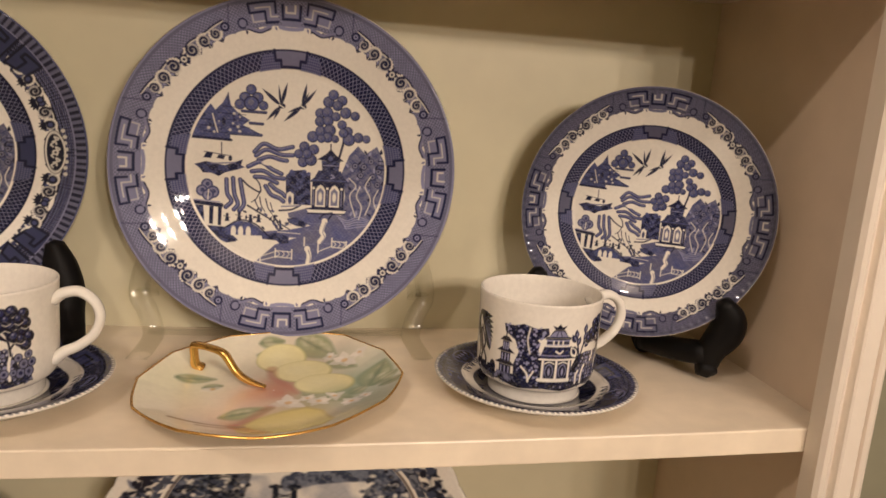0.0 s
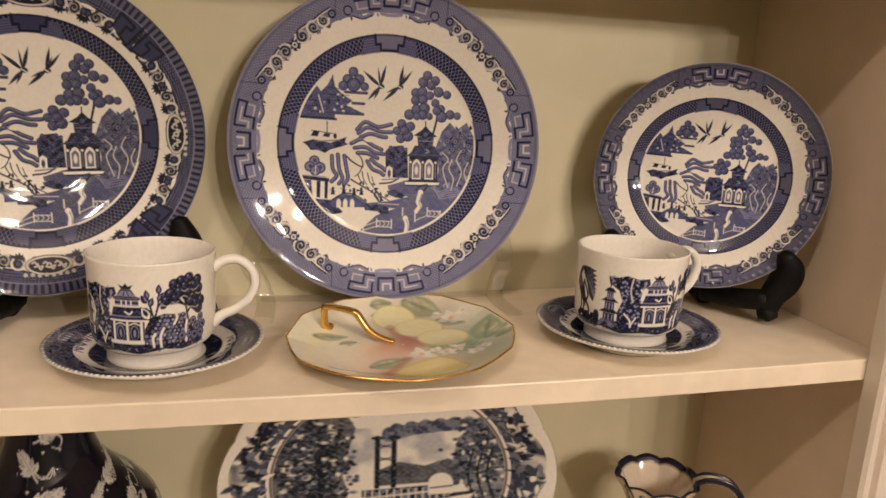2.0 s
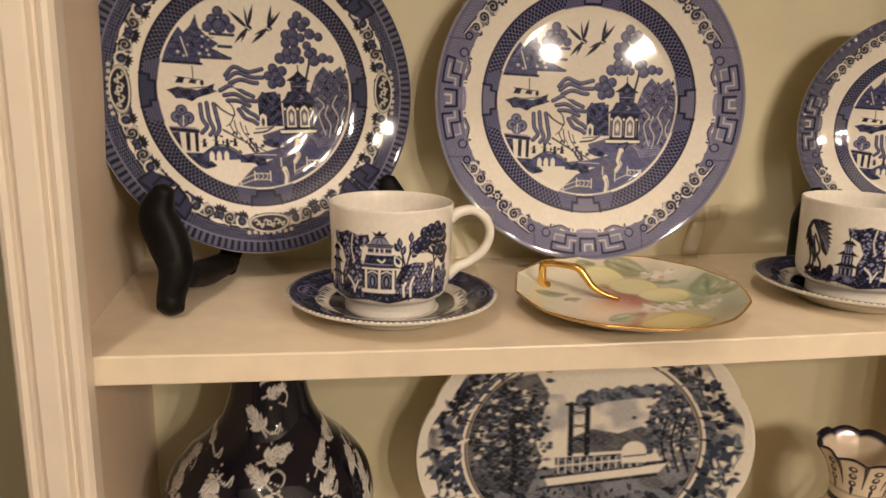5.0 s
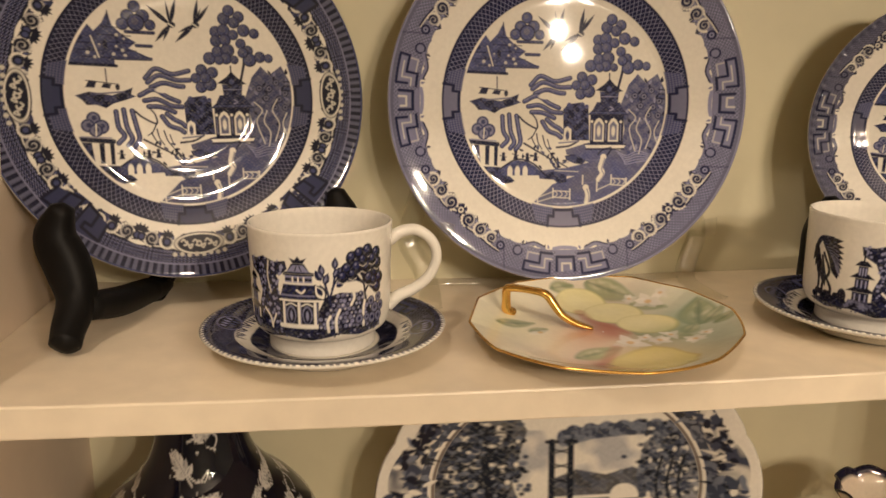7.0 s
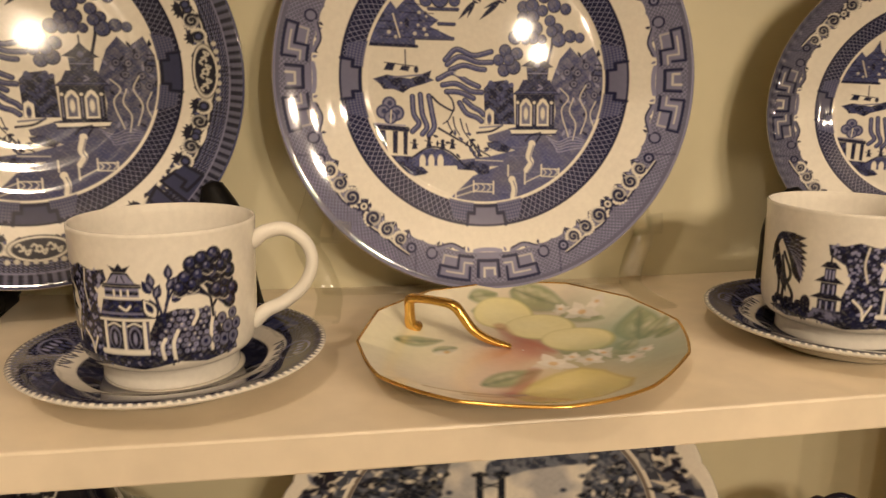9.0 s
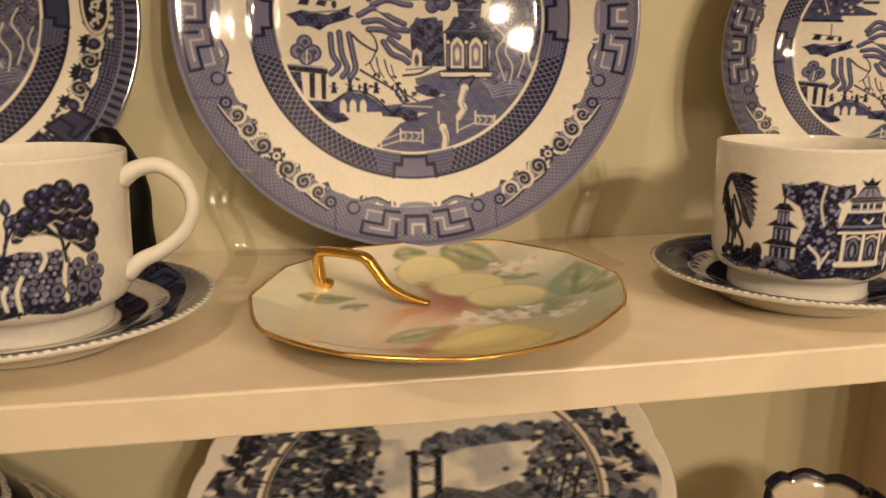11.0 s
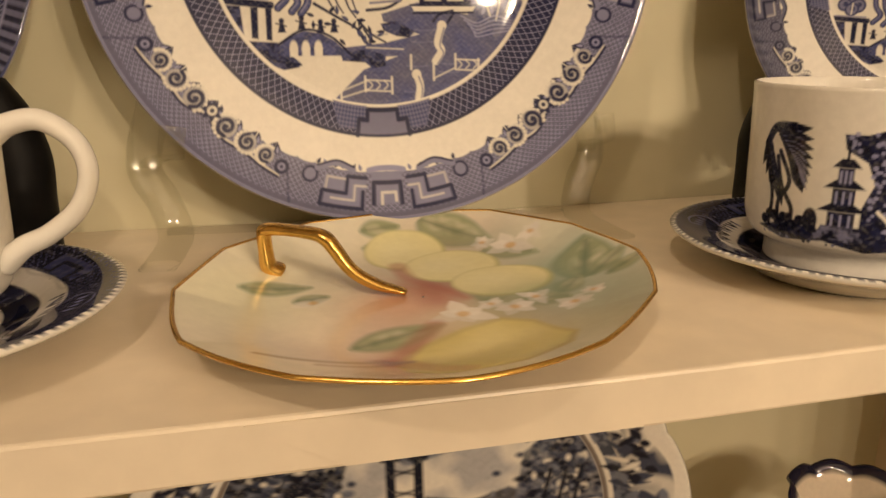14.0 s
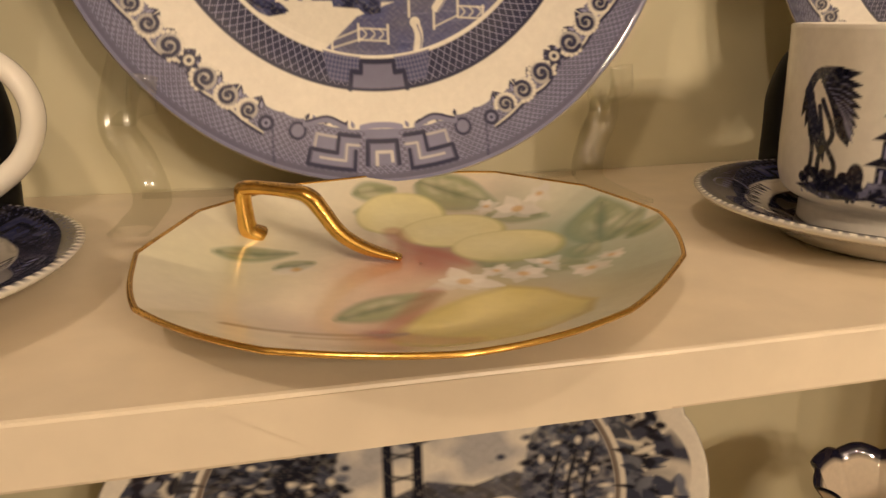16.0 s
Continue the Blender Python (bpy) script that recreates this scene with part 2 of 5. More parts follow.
def willow_picture(p, dark=INK, mid=BLUE, pale=MIST, white=CREAM):
    """The garden scene of the willow pattern, drawn on a sheet of 860 by 860 and laid in a circle of radius 100."""
    def q(*pts):
        return [((x - 430) / 3.72, (428 - y) / 3.80) for x, y in pts]

    def area(ink, *pts, alpha=1.0):
        p.area(q(*pts), ink, alpha)

    def line(width, ink, *pts, curve=True, taper=0.0, alpha=1.0):
        p.line(q(*pts), width / 3.76, ink, alpha, curve, taper)

    def blob(x, y, r, ink, ry=None, alpha=1.0):
        (a, b), = q((x, y))
        p.blob(a, b, r / 3.76, ink, ry and ry / 3.76, alpha)

    def leaf(x, y, an, ln, wd, ink):
        (a, b), = q((x, y))
        p.leaf(a, b, an, ln / 3.76, wd / 3.76, ink)
    soft, wash = mid * 1.45, pale * 0.8
    rw = random.Random(5)
    # water
    water = mottle(mid * 1.5, pale * 0.72, 0.12, 1.0, 0.8)
    area(water, (436, 596), (520, 570), (640, 598), (800, 560), (780, 640), (700, 745), (600, 800), (500, 822), (400, 812), (322, 790), (392, 722), (470, 692), (350, 694), (345, 672), (440, 662), (522, 642), (440, 612))
    for k in range(26):
        x, y = rw.uniform(420, 740), rw.uniform(600, 790)
        line(3.0, pale * 1.3 if k % 2 else mid, (x - 24, y), (x, y + 2), (x + 24, y), alpha=0.45)
    # far island, its temple and its tree
    area(mottle(soft, mid, 0.5, 0.4, 1.6), (75, 322), (100, 250), (138, 188), (160, 216), (186, 188), (205, 150), (216, 195), (246, 226), (286, 248), (262, 268), (332, 300), (216, 300), (216, 328))
    for x, y, w, ln in ((100, 252, 9, 60), (110, 276, 7, 70), (120, 298, 7, 90), (180, 200, 6, 60), (170, 226, 6, 100), (200, 250, 5, 80), (215, 274, 6, 70)):
        line(w * 0.6, dark, (x, y), (x + ln, y + 3), alpha=0.75)
    for k in range(26):
        blob(rw.uniform(110, 250), rw.uniform(225, 305), rw.uniform(3, 6), (white, pale, dark)[k % 3], alpha=0.7)
    line(3.5, dark, (205, 150), (206, 192)), line(10, dark, (75, 322), (220, 327)), blob(191, 258, 7, dark, 14), line(4, white, (150, 232), (170, 300))
    for x0, x1, y in ((256, 344, 214), (286, 334, 258), (214, 330, 301)):
        line(10, mid, (x0, y), (x1, y + 1)), line(3, dark, (x0, y + 5), (x1, y + 6))
    for x, y, r in ((288, 132, 20), (266, 164, 22), (312, 162, 22), (248, 190, 20), (334, 190, 18), (290, 184, 28)):
        blob(x, y, r, dark), blob(x, y, r * 0.84, soft), blob(x - 3, y - 4, r * 0.4, wash)
    # boat
    area(mottle(dark, mid, 0.4, 2.0), (88, 425), (130, 412), (200, 424), (264, 398), (258, 420), (272, 428), (246, 438), (200, 452), (178, 467), (150, 456), (120, 456), (108, 440))
    area(white, (124, 402), (130, 376), (206, 386), (204, 404)), area(dark, (120, 398), (132, 376), (156, 378), (148, 400)), area(dark, (168, 398), (176, 384), (200, 387), (194, 402))
    line(4, dark, (185, 338), (186, 386)), line(3, dark, (124, 376), (210, 386)), blob(218, 396, 7, dark, 11), line(5, pale, (150, 420), (236, 412))
    # willow: hanging strands in three locks, bare boughs below
    for pts in (((306, 366), (340, 334), (392, 352), (446, 340)), ((312, 380), (350, 356), (404, 372), (448, 372)), ((322, 396), (362, 382), (404, 392), (426, 394)),
                ((284, 424), (330, 404), (372, 430), (408, 446)), ((298, 442), (340, 438), (384, 460), (418, 464)), ((310, 462), (350, 464), (392, 482)),
                ((206, 478), (210, 530), (226, 560), (206, 584)), ((230, 472), (236, 530), (250, 570), (236, 592)), ((256, 476), (266, 530), (272, 570), (256, 596)),
                ((350, 496), (372, 528), (402, 540), (418, 552)), ((366, 488), (390, 508), (412, 520), (424, 532))):
        line(17, dark, *pts), line(12.5, soft, *pts), line(3.2, wash * 1.5, *[(x, y - 3) for x, y in pts])
    blob(360, 406, 26, white, 10)
    for w, pts in ((7, ((266, 478), (290, 500), (330, 520), (328, 490), (312, 468))), (7, ((286, 574), (330, 600), (380, 630), (402, 662))), (5, ((312, 552), (322, 574), (336, 596))), (5, ((330, 540), (336, 570), (350, 594))), (5, ((352, 546), (362, 580), (378, 604))), (6, ((382, 610), (410, 640), (444, 660))), (5, ((330, 520), (316, 548), (300, 560))), (4, ((370, 560), (376, 580), (382, 596)))):
        line(w, dark, *pts, taper=0.3)
    for k in range(26):
        leaf(rw.uniform(280, 450), rw.uniform(590, 664), rw.uniform(0, 360), 20, 8, dark if k % 3 else mid)
    # great tree
    line(9, dark, (640, 250), (636, 310), (622, 372))
    for k, (x, y, r) in enumerate(((575, 160, 22), (592, 132, 20), (625, 152, 20), (608, 172, 20), (545, 205, 20), (572, 200, 22), (545, 236, 20), (576, 232, 20), (640, 198, 22), (676, 208, 18), (604, 214, 18), (628, 244, 18), (652, 268, 18), (520, 296, 22), (550, 274, 22), (582, 268, 24), (576, 296, 20), (552, 302, 16), (604, 300, 15), (656, 300, 24), (634, 276, 18), (692, 290, 20), (722, 294, 16), (470, 365, 18), (490, 336, 20), (526, 345, 20), (486, 396, 20), (516, 386, 23), (502, 364, 18))):
        blob(x, y, r, dark), blob(x - 1, y - 1, r * 0.86, soft if k % 3 else mid * 1.2), blob(x - 4, y - 5, r * 0.5, wash, alpha=0.8)
        line(2.0, dark, (x, y), (x + 5, y + r * 0.8), alpha=0.7)
    # orchard
    area(mottle(mid * 1.15, pale * 0.85, 0.5, 3.0, 1.4), (634, 430), (660, 360), (692, 322), (722, 352), (764, 320), (800, 390), (802, 500), (776, 610), (704, 652), (634, 624), (650, 520))
    for k in range(46):
        x, y = rw.uniform(650, 792), rw.uniform(350, 600)
        leaf(x, y, rw.uniform(30, 150), 22, 9, (dark, pale * 1.5, mid)[k % 3])
    for x, y in ((718, 402), (744, 380), (752, 440), (774, 418), (706, 436), (736, 468), (772, 470), (684, 400)):
        blob(x, y, 12, dark), blob(x, y, 9, wash * 1.3), blob(x, y, 4, dark)
    for pts in (((664, 450), (690, 480), (668, 520), (692, 600)), ((706, 480), (694, 520), (714, 560), (706, 610)), ((744, 440), (726, 480), (748, 530), (730, 590)), ((776, 490), (760, 530), (772, 570))):
        line(4, white, *pts, alpha=0.8)
    for k in range(5):
        line(3, pale * 1.8, (622 + 8 * k, 600 + 9 * k), (660, 616 + 8 * k), (700, 600 + 10 * k), (740, 610 + 6 * k), alpha=0.8)
    for y in (376, 392, 408):
        line(5, dark, (772, y), (800, y + 2))
    # small house under a round tree
    area(mottle(mid * 1.1, dark, 0.5, 5.0), (424, 452), (442, 432), (486, 426), (516, 444), (522, 562), (428, 562))
    for k in range(20):
        blob(rw.uniform(440, 516), rw.uniform(430, 500), rw.uniform(5, 9), (soft, dark, mid)[k % 3])
    area(white, (428, 562), (430, 520), (442, 512), (456, 522), (456, 562)), blob(442, 545, 7, mid, 16), line(7, dark, (404, 588), (450, 582), (482, 564)), line(5, pale, (412, 572), (480, 566))
    # pagoda
    line(5, dark, (589, 322), (590, 352)), area(dark, (540, 382), (572, 360), (590, 340), (608, 360), (640, 384), (600, 392)), area(mottle(mid, dark, 0.7, 6.0), (556, 386), (626, 386), (622, 428), (560, 428))
    line(3, pale * 1.4, (562, 404), (620, 404)), blob(590, 376, 9, soft)
    area(mottle(dark, mid, 0.6, 6.5, 0.9), (512, 470), (532, 452), (546, 424), (630, 424), (646, 452), (664, 470)), line(5, pale * 1.6, (596, 440), (606, 448), (594, 454)), line(3, mid * 1.6, (524, 462), (654, 462))
    area(dark, (524, 468), (646, 468), (646, 578), (524, 578))
    for x in (556, 609):
        area(white, (x - 19, 566), (x - 19, 502), (x - 10, 486), (x, 480), (x + 10, 486), (x + 19, 502), (x + 19, 566)), area(wash * 1.2, (x - 13, 560), (x - 13, 506), (x, 492), (x + 13, 506), (x + 13, 560)), blob(x, 528, 7, white, 18)
    for x in (530, 582, 636):
        blob(x, 494, 5, white), line(3, pale * 1.4, (x, 504), (x, 560), curve=False)
    area(white, (506, 578), (656, 578), (650, 590), (512, 590)), line(4, dark, (504, 576), (658, 576)), line(5, dark, (510, 594), (652, 592)), line(6, dark, (556, 612), (572, 596), (602, 588)), line(6, dark, (590, 616), (604, 594))
    # islet and near bank
    area(mottle(dark, mid, 0.4, 9.0), (434, 618), (470, 612), (512, 636), (500, 650), (470, 646), (440, 634))
    area(mottle(dark, mid, 0.4, 7.0), (340, 684), (400, 676), (444, 690), (442, 714), (412, 720), (396, 706), (344, 702)), line(3, white, (400, 672), (484, 676), alpha=0.8)
    # bridge house
    for x, y, r in ((136, 500, 22), (118, 524, 22), (158, 528, 24), (140, 540, 22)):
        blob(x, y, r, mid), blob(x, y, r * 0.72, pale * 1.2), blob(x + 2, y - 2, r * 0.35, mid)
    line(4, white, (142, 520), (140, 556)), line(16, dark, (88, 568), (190, 578)), line(4, pale * 1.5, (94, 560), (184, 566))
    area(mottle(dark, mid, 0.5, 4.0), (88, 578), (124, 580), (130, 650), (100, 640)), area(dark, (146, 582), (162, 582), (160, 652), (146, 650)), area(dark, (178, 584), (192, 584), (190, 656), (178, 654))
    area(mottle(mid, dark, 0.4, 7.0), (120, 656), (200, 660), (226, 684), (250, 706), (246, 716), (212, 722), (150, 696)), line(5, dark, (190, 700), (250, 710))
    # bridge with its walkers
    area(mottle(mid, soft, 0.5, 3.0), (204, 668), (224, 648), (260, 634), (300, 640), (330, 658), (362, 690), (204, 690)), line(6, dark, (204, 664), (260, 632), (318, 646), (364, 688))
    for x in (236, 263, 291):
        blob(x, 672, 9, white, 16), area(white, (x - 9, 692), (x - 9, 672), (x + 9, 672), (x + 9, 692))
    for x, y in ((212, 612), (256, 606), (328, 612), (298, 614)):
        blob(x, y, 6, dark), area(dark, (x - 3, y), (x + 3, y), (x + 9, y + 26), (x - 9, y + 26)), line(3, dark, (x - 12, y + 6), (x + 10, y + 12))
    # pale figures and fences in the water
    for pts in (((576, 622), (566, 660), (574, 680), (560, 704)), ((514, 734), (522, 760), (518, 792))):
        line(18, white, *pts), blob(*pts[0], 11, white), line(3, pale, *[(x + 5, y + 6) for x, y in pts])
    for x, y0, y1 in ((338, 748, 790), (394, 738, 772), (456, 740, 778), (502, 690, 722), (555, 712, 748), (607, 688, 722), (662, 700, 726)):
        line(5, white, (x, y0), (x, y1), curve=False, alpha=0.9)
    for x, y in ((396, 746), (608, 700)):
        for d in (0, 24):
            line(3.5, white, (x, y + d), (x + 56, y + d + 3), alpha=0.9)
        for d in (6, 24, 42):
            line(3, white, (x + d, y + 2), (x + d + 8, y + 12), (x + d, y + 22), alpha=0.8)
    line(3.5, white, (340, 786), (400, 768), alpha=0.8), line(3.5, white, (555, 744), (606, 720), alpha=0.8), line(3.5, white, (340, 770), (398, 748), alpha=0.8)
    # swallows
    for (x, y), ways in (((398, 186), ((140, 94, 15), (76, 92, 14), (98, 78, 9), (228, 78, 14), (244, 60, 10))), ((476, 184), ((80, 90, 14), (52, 86, 13), (66, 60, 9), (222, 90, 15), (206, 60, 10)))):
        for an, ln, wd in ways:
            leaf(x, y, an, ln, wd, dark)
        blob(x + 4, y, 13, dark, 10), line(4, white, (x - 6, y - 4), (x + 10, y + 6))


def fret(p, at, dark, fill, size=1.0):
    """The key fret and its flanking scrolls of the border: p works in (angle x 0.9, radius)."""
    def q(pts):
        return [(at + x * size, 0.905 + y) for x, y in pts]
    p.area(q([(-0.235, 0.045), (-0.235, -0.055), (-0.08, -0.055), (-0.08, 0.045)]), fill)
    p.area(q([(0.235, 0.045), (0.235, -0.055), (0.08, -0.055), (0.08, 0.045)]), fill)
    p.area(q([(-0.06, 0.03), (-0.06, -0.085), (0.06, -0.085), (0.06, 0.03)]), fill)
    p.line(q([(-0.08, -0.06), (-0.15, -0.06), (-0.15, 0.0), (-0.235, 0.0), (-0.235, 0.05), (-0.09, 0.05), (-0.09, -0.01)]), 0.014, dark)
    p.line(q([(0.08, -0.06), (0.15, -0.06), (0.15, 0.0), (0.235, 0.0), (0.235, 0.05), (0.09, 0.05), (0.09, -0.01)]), 0.014, dark)
    p.line(q([(-0.05, 0.03), (-0.05, -0.045), (0.05, -0.045), (0.05, 0.03)]), 0.016, dark), p.line(q([(-0.02, 0.03), (-0.02, -0.01), (0.03, -0.01), (0.03, 0.02)]), 0.010, CREAM, 0.7)
    p.line(q([(-0.07, -0.088), (-0.03, -0.096), (0.03, -0.096), (0.07, -0.088)]), 0.020, fill * 1.3, curve=True)
    for s in (-1, 1):
        p.line(q([(s * 0.08, -0.03), (s * 0.12, -0.03), (s * 0.12, 0.022), (s * 0.20, 0.022)]), 0.008, CREAM, 0.55)
        p.line(q([(s * 0.16, -0.05), (s * 0.225, -0.05), (s * 0.225, -0.012)]), 0.008, CREAM, 0.45)
        for k in range(6):
            p.leaf(at + s * (0.10 + 0.035 * k) * size, 0.822, 270 + (24 if k % 2 else -24), 0.026, 0.014, dark if k % 2 else fill)
        p.blob(at + s * 0.29 * size, 0.862, 0.03, dark), p.blob(at + s * 0.29 * size, 0.862, 0.021, fill), p.line(q([(s * 0.13, -0.085), (s * 0.2, -0.1), (s * 0.27, -0.07)]), 0.02, fill, curve=True)
        p.line(q([(s * 0.13, -0.095), (s * 0.2, -0.11), (s * 0.27, -0.08)]), 0.008, dark, curve=True)


def scrolls(p, at, dark, fill):
    """The curling scrolls and beads between two frets."""
    def curl(cx, cy, r, a0, way):
        for j in range(11):
            an = a0 + way * (0.4 + j * 0.36)
            p.blob(at + cx + r * 1.36 * math.cos(an), cy + r * 1.2 * math.sin(an), 0.0075, CREAM * 0.9)
        p.blob(at + cx, cy, r * 1.08, CREAM * 0.45 + fill * 0.3)
        p.line([(at + cx + r * (1 - 0.075 * k) * math.cos(a0 + way * 0.8 * k), cy + r * (1 - 0.075 * k) * math.sin(a0 + way * 0.8 * k)) for k in range(11)], r * 0.42, dark, curve=True)
        p.blob(at + cx, cy, r * 0.2, dark)
    for s in (-1, 1):
        p.line([(at + s * 0.02, 0.862), (at + s * 0.09, 0.885), (at + s * 0.17, 0.880), (at + s * 0.25, 0.895), (at + s * 0.31, 0.905)], 0.010, CREAM * 0.8, curve=True)
        p.line([(at + s * 0.02, 0.870), (at + s * 0.09, 0.892), (at + s * 0.17, 0.888), (at + s * 0.25, 0.902), (at + s * 0.31, 0.91)], 0.009, dark, curve=True)
        for k, x in enumerate((0.03, 0.075, 0.12, 0.155, 0.2, 0.24, 0.28)):
            p.leaf(at + s * x, 0.842, 270 + s * (28 if k % 2 else -24), 0.046, 0.022, dark), p.leaf(at + s * x, 0.838, 270 + s * (28 if k % 2 else -24), 0.026, 0.010, fill * 1.5)
        curl(s * 0.075, 0.848, 0.034, 1.2, s), curl(s * 0.165, 0.852, 0.030, 4.4, -s), curl(s * 0.245, 0.858, 0.026, 1.0, s)
        p.blob(at + s * 0.312, 0.873, 0.026, dark), p.blob(at + s * 0.312, 0.873, 0.014, fill * 1.3), p.blob(at + s * 0.312, 0.873, 0.006, dark)
        p.line([(at + s * 0.33, 0.86), (at + s * 0.375, 0.978)], 0.007, dark, 0.6)
    for j in range(7):
        p.leaf(at, 0.838, j * 51.4, 0.042, 0.020, dark)
    p.blob(at, 0.838, 0.017, CREAM * 0.85), p.blob(at, 0.838, 0.008, dark)


def willow_plate(name, radius, matrix, rim=MIST, rim_dark=INK, fret_turn=0.0, style="fret", cols=760, rows=210, picture=0.588, band=0.695, dark=INK, mid=BLUE, pale=MIST, beads=0):
    """A printed plate, its rim's circle in the plane z = 0 of the matrix, facing +z."""
    if style == "fret":
        well = [(0.0008, -0.125), (0.3, -0.125), (0.53, -0.124), (0.575, -0.121), (0.60, -0.113), (0.66, -0.090), (0.70, -0.078), (0.76, -0.062), (0.86, -0.032), (0.965, -0.004), (0.99, 0.0)]
    else:
        well = [(0.0008, -0.134), (0.2, -0.132), (0.34, -0.127), (0.40, -0.119), (0.46, -0.113), (0.56, -0.106), (0.66, -0.086), (0.76, -0.056), (0.86, -0.030), (0.965, -0.004), (0.99, 0.0)]
    top = along(well, rows)
    under = along([(0.997, -0.004), (0.99, -0.014), (0.86, -0.052), (0.72, -0.09), (0.63, -0.135), (0.6, -0.17), (0.575, -0.17), (0.55, -0.15), (0.0008, -0.148)], 22)
    prof = np.concatenate((top, under))
    a = np.linspace(0, 2 * np.pi, cols, endpoint=False)
    r = prof[:, :1]
    verts = np.stack((r * np.cos(a), r * np.sin(a), np.repeat(prof[:, 1:], cols, 1)), -1) * radius
    if beads:
        verts[..., 2] += 0.0035 * radius * np.exp(-((r - 0.965) / 0.018) ** 2) * np.cos(beads * a)
    u, v = np.broadcast_to(top[:, :1] * np.cos(a), (rows, cols)), np.broadcast_to(top[:, :1] * np.sin(a), (rows, cols))
    rr, th = np.hypot(u, v), np.broadcast_to(a, (rows, cols))
    col = np.tile(CREAM, (rows, cols, 1)).reshape(-1, 3)
    R, T = rr.ravel(), th.ravel()
    e = 0.006

    def ring(r0, r1, ink, wob=0.0, n=8):
        lo = r0 + wob * (np.abs(np.sin(T * n)) ** 0.6 - 0.5) if wob else r0
        m = np.clip((R - lo) / e + 0.5, 0, 1) * np.clip((r1 - R) / e + 0.5, 0, 1)
        k = ink(T * 0.9, R) if callable(ink) else ink
        col[:] = col + (k - col) * m[:, None]
    ring(picture, band, lattice(dark, pale * 1.05, 84, 0.24))
    ring(picture - 0.008, picture + 0.006, CREAM)
    ring(band - 0.008, band + 0.004, dark)
    for k in range(4):
        at = k * math.pi / 2
        pw = Painter(((T - at + math.pi) % (2 * math.pi) - math.pi) * 0.62, R, CREAM, e)
        pw.c = col
        pw.v = 0.575 + (R - picture) / (band - picture) * 0.085
        pw.area([(-0.19, 0.575), (-0.06, 0.575), (-0.06, 0.645), (-0.15, 0.645)], hatch(mid, pale, 260, 0.7))
        pw.area([(0.19, 0.575), (0.06, 0.575), (0.06, 0.645), (0.15, 0.645)], hatch(mid, pale, 260, 0.7))
        pw.area([(-0.085, 0.655), (-0.085, 0.615), (-0.055, 0.615), (-0.055, 0.585), (0.055, 0.585), (0.055, 0.615), (0.085, 0.615), (0.085, 0.655)], rim)
        pw.line([(-0.085, 0.66), (-0.085, 0.615), (-0.055, 0.615), (-0.055, 0.585), (0.055, 0.585), (0.055, 0.615), (0.085, 0.615), (0.085, 0.66)], 0.014, dark)
    if style == "fret":
        ring(0.822, 0.985, mottle(rim * 0.78, rim * 1.1, 24, 2.0, 1.2), 0.006, 40)
        ring(0.83, 0.975, lattice(rim * 0.72, rim * 1.35, 150, 0.30))
        ring(0.965, 0.982, rim * 0.7)
        ring(0.982, 0.996, rim * 1.2)
        for k in range(8):
            at = k * math.pi / 4 + fret_turn
            pw = Painter(((T - at + math.pi) % (2 * math.pi) - math.pi) * 0.9, R, CREAM, e)
            pw.c = col
            if k % 2 == 0:
                fret(pw, 0.0, rim_dark, rim * 1.15)
            else:
                scrolls(pw, 0.0, rim_dark, rim * 1.1)
    else:
        ring(0.76, 0.83, mottle(CREAM, rim, 36, 2.0, 6.0))
        ring(0.825, 0.995, hatch(rim_dark, rim * 1.25, 150, 0.8), 0.05, 12)
        comb = np.clip(0.5 + 1.5 * np.sin(T * 150), 0, 1)
        m = ((R > 0.925) & (R < 0.982))[:, None] * comb[:, None]
        col[:] = col + (rim_dark - col) * m * 0.85
        m = ((R > 0.925) & (R < 0.982))[:, None] * (1 - comb[:, None])
        col[:] = col + (MIST * 0.7 - col) * m * 0.75
        m = ((R > 0.85) & (R < 0.918))[:, None] * np.clip(np.sin(T * 260) * np.sin(R * 520) * 3 - 0.6, 0, 1)[:, None]
        col[:] = col + (MIST * 1.1 - col) * m * 0.7
        ring(0.918, 0.926, MIST), ring(0.985, 0.997, rim * 1.6)
        for k in range(8):
            at = (k + 0.5) * math.pi / 4 + fret_turn
            pw = Painter(((T - at + math.pi) % (2 * math.pi) - math.pi) * 0.9, R + 0.046, CREAM, e)
            pw.c = col
            scrolls(pw, 0.0, rim_dark, rim * 1.6)
        for k in range(8):
            at = k * math.pi / 4 + fret_turn
            pw = Painter(((T - at + math.pi) % (2 * math.pi) - math.pi) * 0.9, R, CREAM, e)
            pw.c = col
            if k % 2 == 0:
                pw.blob(0, 0.812, 0.150, rim_dark, 0.064), pw.blob(0, 0.812, 0.142, CREAM, 0.057), pw.blob(0, 0.812, 0.130, rim_dark, 0.049)
                for j, x in enumerate((-0.09, -0.055, -0.02, 0.02, 0.055, 0.09)):
                    pw.line([(x - 0.016, 0.80), (x, 0.836 if j % 2 else 0.79), (x + 0.016, 0.815), (x, 0.82)], 0.009, CREAM * 0.75, curve=True)
                pw.blob(0, 0.812, 0.018, CREAM * 0.75), pw.blob(0, 0.812, 0.008, rim_dark)
                for j in range(8):
                    pw.blob(-0.14 + 0.04 * j, 0.868 if j % 2 else 0.872, 0.012, CREAM * 0.7)
            else:
